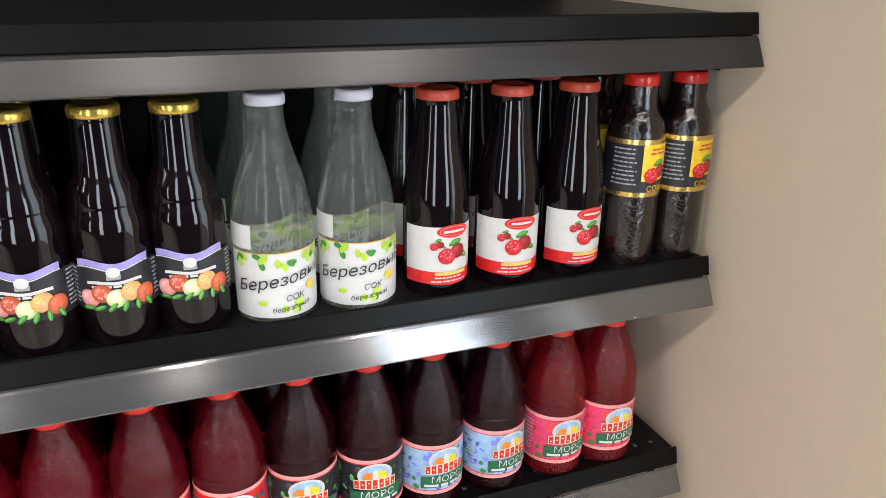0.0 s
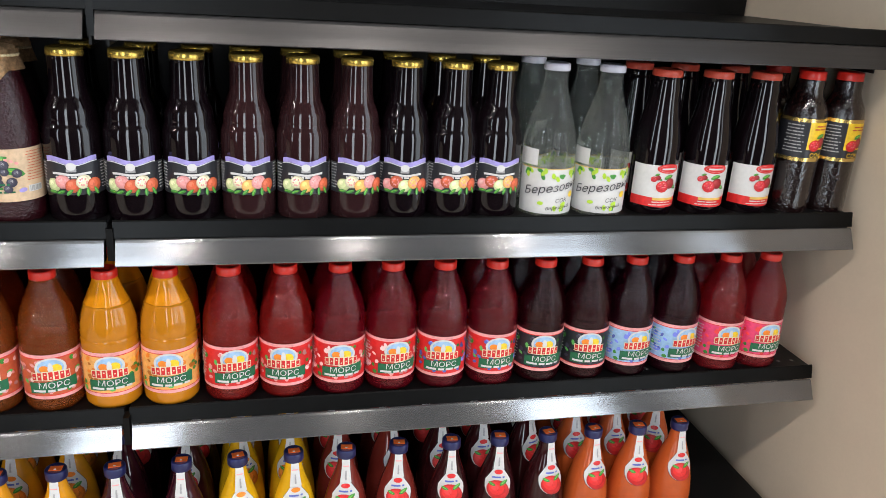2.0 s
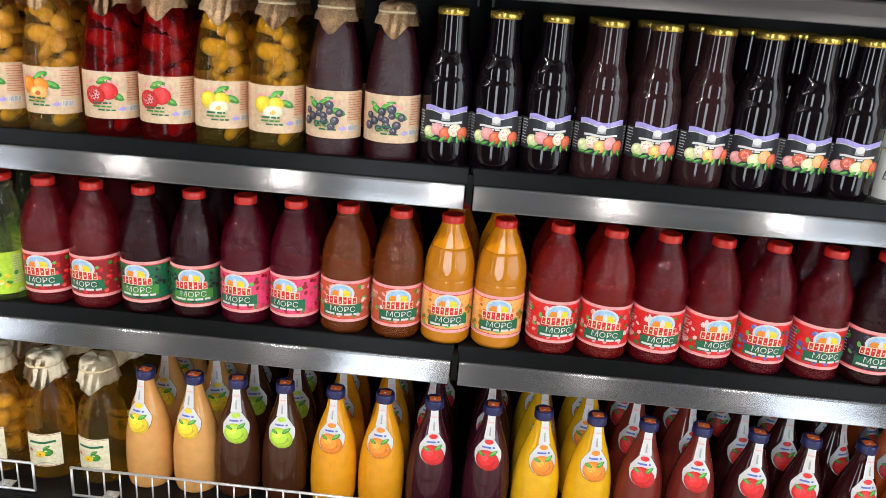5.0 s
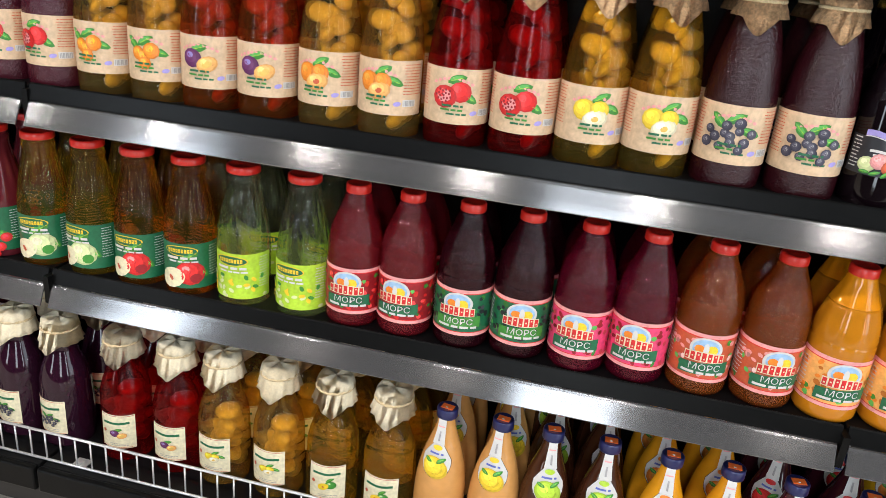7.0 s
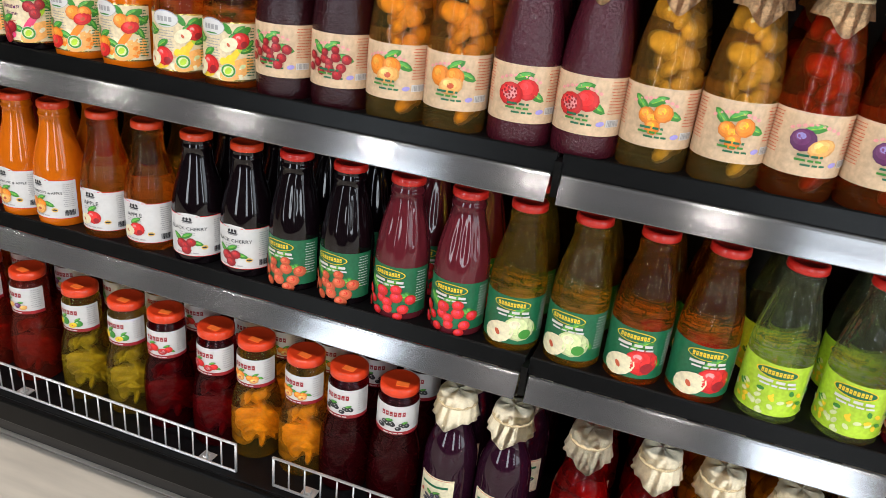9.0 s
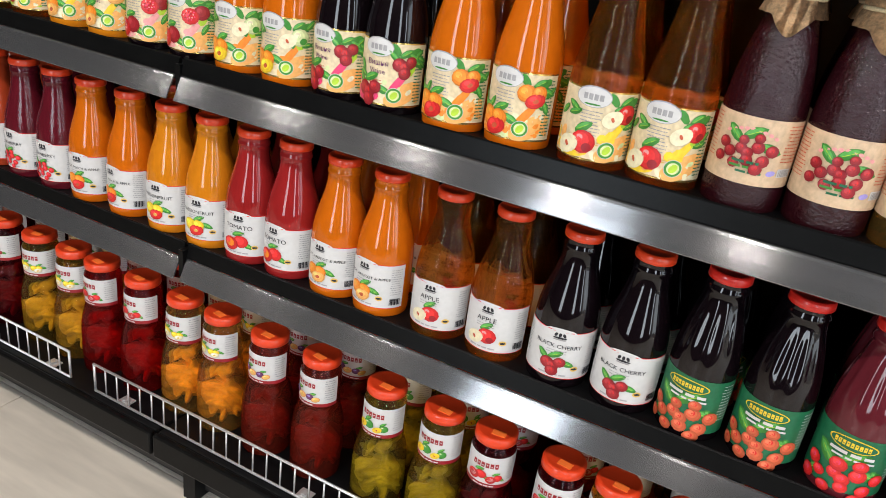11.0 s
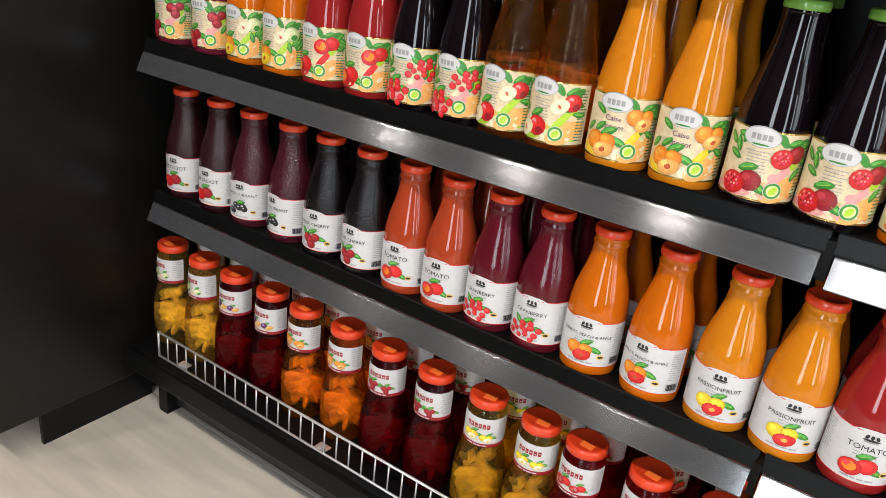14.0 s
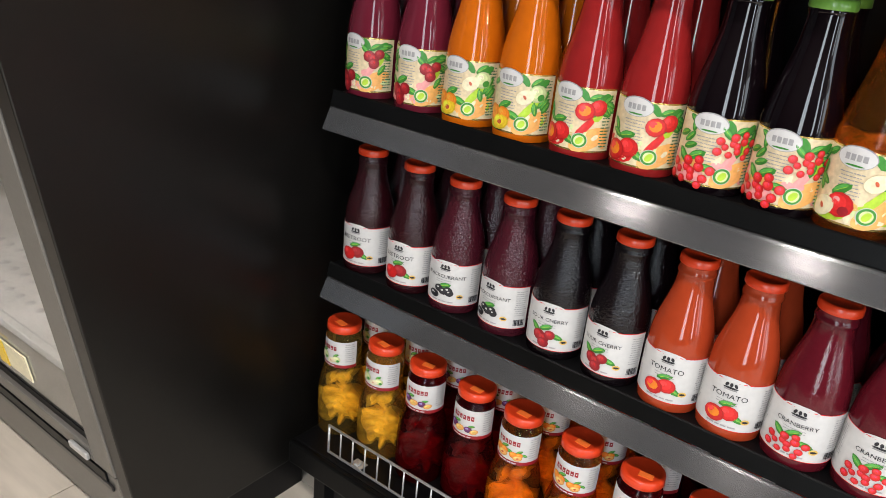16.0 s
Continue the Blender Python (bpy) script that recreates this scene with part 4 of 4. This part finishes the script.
leaning("side_panel", -5.44, -5.40, -0.345, 0.60, 0.085, 2.1, PANEL, COOLER, 0.003, "large satin black side panel", True)
slab("cabinet_back", -7.2, -5.442, 0.55, 0.60, 0.085, 2.1, WHITE_WALL, COOLER)
leaning("cabinet_top", -7.2, -5.442, -0.345, 0.548, 2.04, 2.1, PANEL, COOLER, 0, "", True)
leaning("cabinet_base", -7.2, -5.442, -0.345, 0.548, 0.085, 0.235, FRAME, COOLER, 0.003, "grey metal base", True)
leaning("far_side", -7.24, -7.202, -0.345, 0.60, 0.085, 2.1, PANEL, COOLER, 0, "", True)
slab("foot_bracket", -5.418, -5.406, -0.24, 0.05, 0.0, 0.085, BLACK, COOLER)
slab("plinth", -7.2, -5.43, -0.16, 0.5, 0.0, 0.085, BLACK, COOLER)
# proud black strip that paints the shade of the gap below the door
leaning("door_gap_shade", -7.2, -5.475, -0.3495, -0.3455, 0.212, 0.236, BLACK, COOLER, 0.001, "black strip for the shaded gap under the door")
leaning("base_trim", -7.2, -5.46, -0.3510, -0.3455, 0.196, 0.211, SHADED_RAIL_DARK_TRIM, COOLER, 0.002, "dark grey trim")
DOOR = new("door")
DOOR.parent = COOLER
for nm, x0, x1, z0, z1 in (("door_stile", -5.51, -5.442, 0.24, 2.03), ("door_stile", -6.36, -6.30, 0.24, 2.03), ("door_rail", -6.30, -5.51, 0.24, 0.275), ("door_rail", -6.30, -5.51, 1.97, 2.03)):
    leaning(nm, x0, x1, -0.348, -0.318, z0, z1, FRAME, DOOR, 0.003)
leaning("door_gasket", -6.295, -5.515, -0.338, -0.328, 0.276, 0.292, BLACK, DOOR)
leaning("door_gasket", -5.520, -5.5115, -0.338, -0.328, 0.293, 1.96, BLACK, DOOR)
leaning("door_glass", -6.30, -5.522, -0.336, -0.332, 0.294, 1.969, GLASS, DOOR).visible_shadow = False
leaning("hinge", -5.575, -5.515, -0.358, -0.349, 0.245, 0.262, WIRE, DOOR, 0.003)
tag = leaning("price_tag", -5.82, -5.70, -0.3405, -0.3375, 0.325, 0.385, I("pale"), DOOR, 0, "pale yellow price tag")
leaning("tag_stripe", -5.82, -5.785, -0.3425, -0.3407, 0.325, 0.385, I("yellow"), tag)
for z in (0.27, 0.80, 1.30):
    sh = slab("cooler_shelf", -7.19, -5.45, -0.28, 0.5, z, z + 0.02, mat("grey_white_shelf", (0.5, 0.49, 0.47), 0.5), COOLER, 0.003, "perforated pale shelf")
    for i in range(24):
        for k in range(3):
            part("hole", lathe([(z + 0.0202, 0), (z + 0.0206, 0.011), (z + 0.0202, 0.012)], 10), I("grey"), sh).location = (-5.52 - 0.05 * i, -0.2 + 0.06 * k, 0)
for i in range(6):
    for z in (0.8205, 1.3205):
        tagged(slab("food_pack", -5.80 - 0.2 * i, -5.64 - 0.2 * i, -0.2, 0.15, z, z + 0.22, I(("brick", "pink", "peach")[i % 3]), None, 0.01),
               "red printed food pack standing in the cooler", "food pack", "packs in the cooler")


# ---- bottles ----
FLESH_Y, FLESH_R, FLESH_O = ((0.64, 0.45, 0.14), "yellow"), ((0.36, 0.035, 0.025), "red"), ((0.85, 0.40, 0.05), "orange")
STRAW, HONEY = clear("straw", (0.96, 0.70, 0.21), 0.93, 0.1), clear("honey", (0.96, 0.52, 0.11), 0.965)
AMBER, ROSE = clear("amber", (0.85, 0.25, 0.05), 0.92, 0.1), clear("rose", (0.72, 0.03, 0.03), 0.92)
OLIVE = clear("olive", (0.92, 0.68, 0.14), 0.95, 0.1)
WINE_D = clear("dark_wine", (0.38, 0.016, 0.03), 0.93)

TOP_ROW = [
    (vita("cherry", juice("purple", (0.13, 0.012, 0.025)), "", "sweet cherry juice", "pink"), -5.275, -5.165, 2),
    (vita("pumpkin", ORANGE, "", "carrot and pumpkin juice", "lime"), -5.062, -4.963, 2),
    (vita("tomato", RED_J, "", "tomato juice", "red"), -4.862, -4.762, 2),
    (vita("cranberry", DARK, "", "apple and cranberry juice", "pink"), -4.667, -4.575, 2),
    (vita("redapple", HONEY, "", "apple and grape juice", "lime"), -4.487, -4.398, 2),
    (vita("apricot", AMBER_O, "", "apricot juice", "yellow", ("Caise", "Apricot")), -4.300, -4.203, 2),
    (vita("pomegranate", DARK, "", "pomegranate juice", "pink"), -4.103, -4.006, 2),
    (vita("pumpkin", ORANGE, "", "apple and pumpkin juice", "orange"), -3.906, -3.812, 2),
    (vita("cherry", DARK, "", "cherry juice", "hot", ("Вишня", "Visine")), -3.716, -3.625, 2),
    (vita("carrot", ORANGE, "", "carrot and apple juice", "orange"), -3.52, -3.42, 2),
    (vita("redapple", HONEY, "", "apple juice", "yellow"), -3.315, -3.22, 2),
    (compote("grape", DARK_R, "grape"), -3.12, -3.025, 2),
    (compote("peach", STRAW, "peach", FLESH_O), -2.93, -2.835, 2),
    (compote("raspberry", MAROON, "raspberry"), -2.735, -2.64, 2),
    (compote("mirabelle", STRAW, "cherry plum", FLESH_Y), -2.548, -2.452, 2),
    (compote("plum", AMBER, "plum", FLESH_R), -2.362, -2.266, 2),
    (compote("apricot", STRAW, "apricot", FLESH_Y), -2.167, -2.066, 2),
    (compote("strawberry", ROSE, "strawberry", FLESH_R), -1.965, -1.867, 2),
    (compote("quince", OLIVE, "quince", FLESH_Y), -1.769, -1.674, 2),
    (compote("blackberry", DARK_R, "blackberry"), -1.575, -1.475, 2),
    (black_bottle(("apple", "pink", "brick", "pale", "brick"), DARK), -1.380, -1.209, 3),
    (black_bottle(("apple", "pale", "peach", "pink", "brick"), juice("brown", (0.022, 0.008, 0.009))), -1.122, -0.950, 3),
    (black_bottle(("pink", "brick", "apple", "peach", "brick"), DARK), -0.868, -0.706, 3),
    (birch(), -0.612, -0.510, 2),
    (pomegranate(), -0.406, -0.206, 3),
    (star_bottle(), -0.112, -0.032, 2),
]
MIDDLE_ROW = [
    (cone_juice("beetroot", DARK_R, "BEETROOT", "beetroot"), -5.267, -5.157, 2),
    (cone_juice("blackcurrant", MAROON, "BLACKCURRANT", "blackcurrant"), -5.058, -4.952, 2),
    (cone_juice("cherry", DARK_P, "SOUR CHERRY", "sour cherry"), -4.850, -4.750, 2),
    (cone_juice("tomato", TOMATO, "TOMATO", "tomato"), -4.652, -4.562, 2),
    (cone_juice("cranberry", juice("cran", (0.09, 0.006, 0.012), 0.2), "CRANBERRY", "cranberry"), -4.468, -4.374, 2),
    (cone_juice("carrot", ORANGE, "CARROT, PEACH & APPLE", "carrot, peach and apple"), -4.280, -4.176, 2),
    (cone_juice("mango", AMBER_O, "PASSIONFRUIT", "passionfruit"), -4.073, -3.980, 2),
    (cone_juice("tomato", RED_J, "TOMATO", "red tomato"), -3.887, -3.797, 2),
    (cone_juice("apricot", ORANGE, "CARROT, APRICOT & APPLE", "carrot and apricot"), -3.700, -3.610, 2),
    (cone_juice("redapple", HONEY, "APPLE", "apple"), -3.503, -3.402, 2),
    (cone_juice("cherry", DARK, "BLACK CHERRY", "black cherry"), -3.300, -3.200, 2),
    (green_label("rowan", DARK, "rosehip"), -3.100, -3.003, 2),
    (green_label("cranberry", juice("plumred", (0.10, 0.012, 0.018)), "cranberry"), -2.900, -2.797, 2),
    (green_label("limegrape", OLIVE, "pear and grape"), -2.703, -2.603, 2),
    (green_label("redapple", HONEY, "apple"), -2.508, -2.412, 2),
    (green_label("apple", clear("lime_drink", (0.93, 0.97, 0.74)), "lime mint", "lime"), -2.312, -2.204, 2),
    (mors("cranberry", wine("pinkred", (0.50, 0.03, 0.05)), "lingonberry", "dred"), -2.111, -2.021, 2),
    (mors("blackcurrant", wine("ink", (0.10, 0.008, 0.02)), "blackcurrant", "dgreen", spots="black"), -1.924, -1.829, 2),
    (mors("cherry", wine("violet", (0.33, 0.012, 0.05)), "cherry", "hot", spots="dred"), -1.734, -1.640, 2),
    (mors("rowan", wine("chestnut", (0.62, 0.16, 0.03)), "rosehip", "brick", spots="pink"), -1.545, -1.450, 2),
    (mors("peach", juice("sunny", (0.46, 0.165, 0.008)), "sea buckthorn", "peach", 0.195, juice("orange_pulp", (0.66, 0.23, 0.006)), "orange"), -1.354, -1.260, 2),
    (mors("strawberry", wine("scarlet", (0.66, 0.035, 0.03)), "strawberry", "red", spots="pink"), -1.160, -1.066, 2),
    (mors("raspberry", wine("crimson", (0.46, 0.015, 0.035)), "raspberry", "red", spots="pink"), -0.973, -0.879, 2),
    (mors("cranberry", wine("claret", (0.40, 0.02, 0.04)), "wild berry", "red", spots="blue"), -0.782, -0.686, 2),
    (mors("blackcurrant", wine("ink2", (0.09, 0.008, 0.016)), "blackberry", "black", spots="berry"), -0.594, -0.497, 2),
    (mors("blackcurrant", wine("ink3", (0.07, 0.008, 0.02)), "blueberry", "sky", spots="blue"), -0.406, -0.308, 2),
    (mors("cranberry", wine("ruby", (0.58, 0.035, 0.05)), "cranberry", "hot", spots="red"), -0.207, -0.116, 2),
]
PEPPER, GREENF = ((0.95, 0.72, 0.20), "pale"), ((0.35, 0.36, 0.08), "green")
BASE_ROW = [
    (jar("pear", STRAW, "pear", PEPPER), -5.290, -5.180, 2),
    (jar("plum", WINE_D, "basil and plum", FLESH_R), -5.078, -4.968, 2),
    (jar("apricot", HONEY, "apricot", FLESH_O), -4.868, -4.758, 2),
    (jar("cherry", WINE_D, "black cherry", FLESH_R), -4.650, -4.540, 2),
    (jar("lemon", OLIVE, "quince", FLESH_Y), -4.430, -4.326, 2),
    (jar("strawberry", ROSE, "strawberry", FLESH_R), -4.240, -4.130, 2),
    (jar("quince", STRAW, "yellow fruit", FLESH_O), -4.018, -3.922, 2),
    (jar("plum", clear("russet", (0.5, 0.06, 0.03), 0.8), "plum", FLESH_R), -3.812, -3.700, 2),
    (jar("feijoa", OLIVE, "feijoa", GREENF), -3.565, -3.455, 2),
    (jar("raspberry", WINE_D, "cornelian cherry", FLESH_R), -3.362, -3.245, 2),
    (jar("peach", OLIVE, "peach", FLESH_O), -3.160, -3.056, 2),
    (jar("blackcurrant", WINE_D, "blueberry", ((0.03, 0.012, 0.03), "blue")), -2.970, -2.873, 2),
    (cloth_bottle("blackberry", juice("night", (0.02, 0.004, 0.012)), "blackberry"), -2.772, -2.675, 2),
    (cloth_bottle("plum", ROSE, "plum", FLESH_R), -2.545, -2.435, 2),
    (cloth_bottle("lemon", STRAW, "quince", FLESH_Y), -2.340, -2.232, 2),
    (cloth_bottle("feijoa", OLIVE, "feijoa"), -2.125, -2.018, 2),
    (drop_bottle("lemon", juice("tan", (0.62, 0.30, 0.09)), "lemon", "yellow"), -1.926, -1.830, 2),
    (drop_bottle("apple", juice("umber", (0.05, 0.015, 0.006)), "green apple", "lime"), -1.745, -1.652, 2),
    (drop_bottle("orange", juice("mandarin", (0.72, 0.30, 0.012)), "apricot", "orange"), -1.552, -1.458, 2),
    (drop_bottle("cherry", juice("garnet", (0.04, 0.006, 0.012)), "cherry", "red"), -1.362, -1.250, 2),
    (drop_bottle("mango", juice("mango", (0.75, 0.40, 0.01)), "mango", "orange"), -1.155, -1.056, 2),
    (drop_bottle("cherry", juice("cornel", (0.16, 0.02, 0.014)), "cornelian cherry", "red"), -0.958, -0.858, 2),
    (drop_bottle("pomegranate", juice("pom", (0.03, 0.005, 0.006)), "pomegranate", "red"), -0.757, -0.560, 3),
    (drop_bottle("tomato", juice("salsa", (0.50, 0.09, 0.02)), "tomato", "red"), -0.462, -0.268, 3),
]


def stock(rows, y, z, depth, step, group, tall=1.0):
    """Sets each product out in a row along the shelf and repeats it towards the back."""
    rng = random.Random(int(z * 100))
    for thing, a, b, n in rows:
        first = True
        tagged(thing, group=group)
        for d in range(depth):
            for i in range(n):
                x = a + (b - a) * i / max(1, n - 1)
                m = pose(x + (0.004 * (rng.random() - 0.5) if not d else 0.016 * (rng.random() - 0.5)), y + step * d + 0.004 * (rng.random() - 0.5), z, 0, 0, 22 * (rng.random() - 0.5) + (40 * (rng.random() - 0.5) if d else 0))
                if first:
                    thing.matrix_world, first = m @ Matrix.Diagonal((1, 1, tall, 1)), False
                else:
                    copy_thing(thing, m)


stock(TOP_ROW, 0.069, LEVEL_A + 0.0602, 2, 0.104, "bottles on the upper shelf")
stock(MIDDLE_ROW, 0.074, LEVEL_B + 0.0602, 2, 0.104, "bottles on the middle shelf", 0.93)
stock(BASE_ROW[:12], 0.044, DECK + 0.0002, 3, 0.112, "jars on the base shelf", 0.90)
stock(BASE_ROW[12:16], 0.046, DECK + 0.0002, 3, 0.112, "cloth-topped bottles on the base shelf", 0.86)
stock(BASE_ROW[16:], 0.046, DECK + 0.0002, 3, 0.104, "teardrop bottles on the base shelf", 0.745)

# ---- floor tiles ----
FLOOR = new("floor")
structure(FLOOR, "pale wood-look stone tile floor", "floor")
tile_mesh = None
for i in range(10):
    for j in range(5):
        L, Wd = 1.2, 0.6
        x = X0 + 0.05 + L * i + 0.4 * (j % 3) - 0.8
        if x > X1 - 0.02:
            continue
        if tile_mesh is None:
            t0 = slab("tile", 0.0015, L - 0.0015, 0.0015, Wd - 0.0015, -0.012, 0.0, STONE, FLOOR, 0.001)
            tile_mesh = t0.data
        else:
            t0 = new("tile", tile_mesh)
            t0.parent = FLOOR
        t0.location = (x, Y0 + 0.05 + Wd * j, 0)
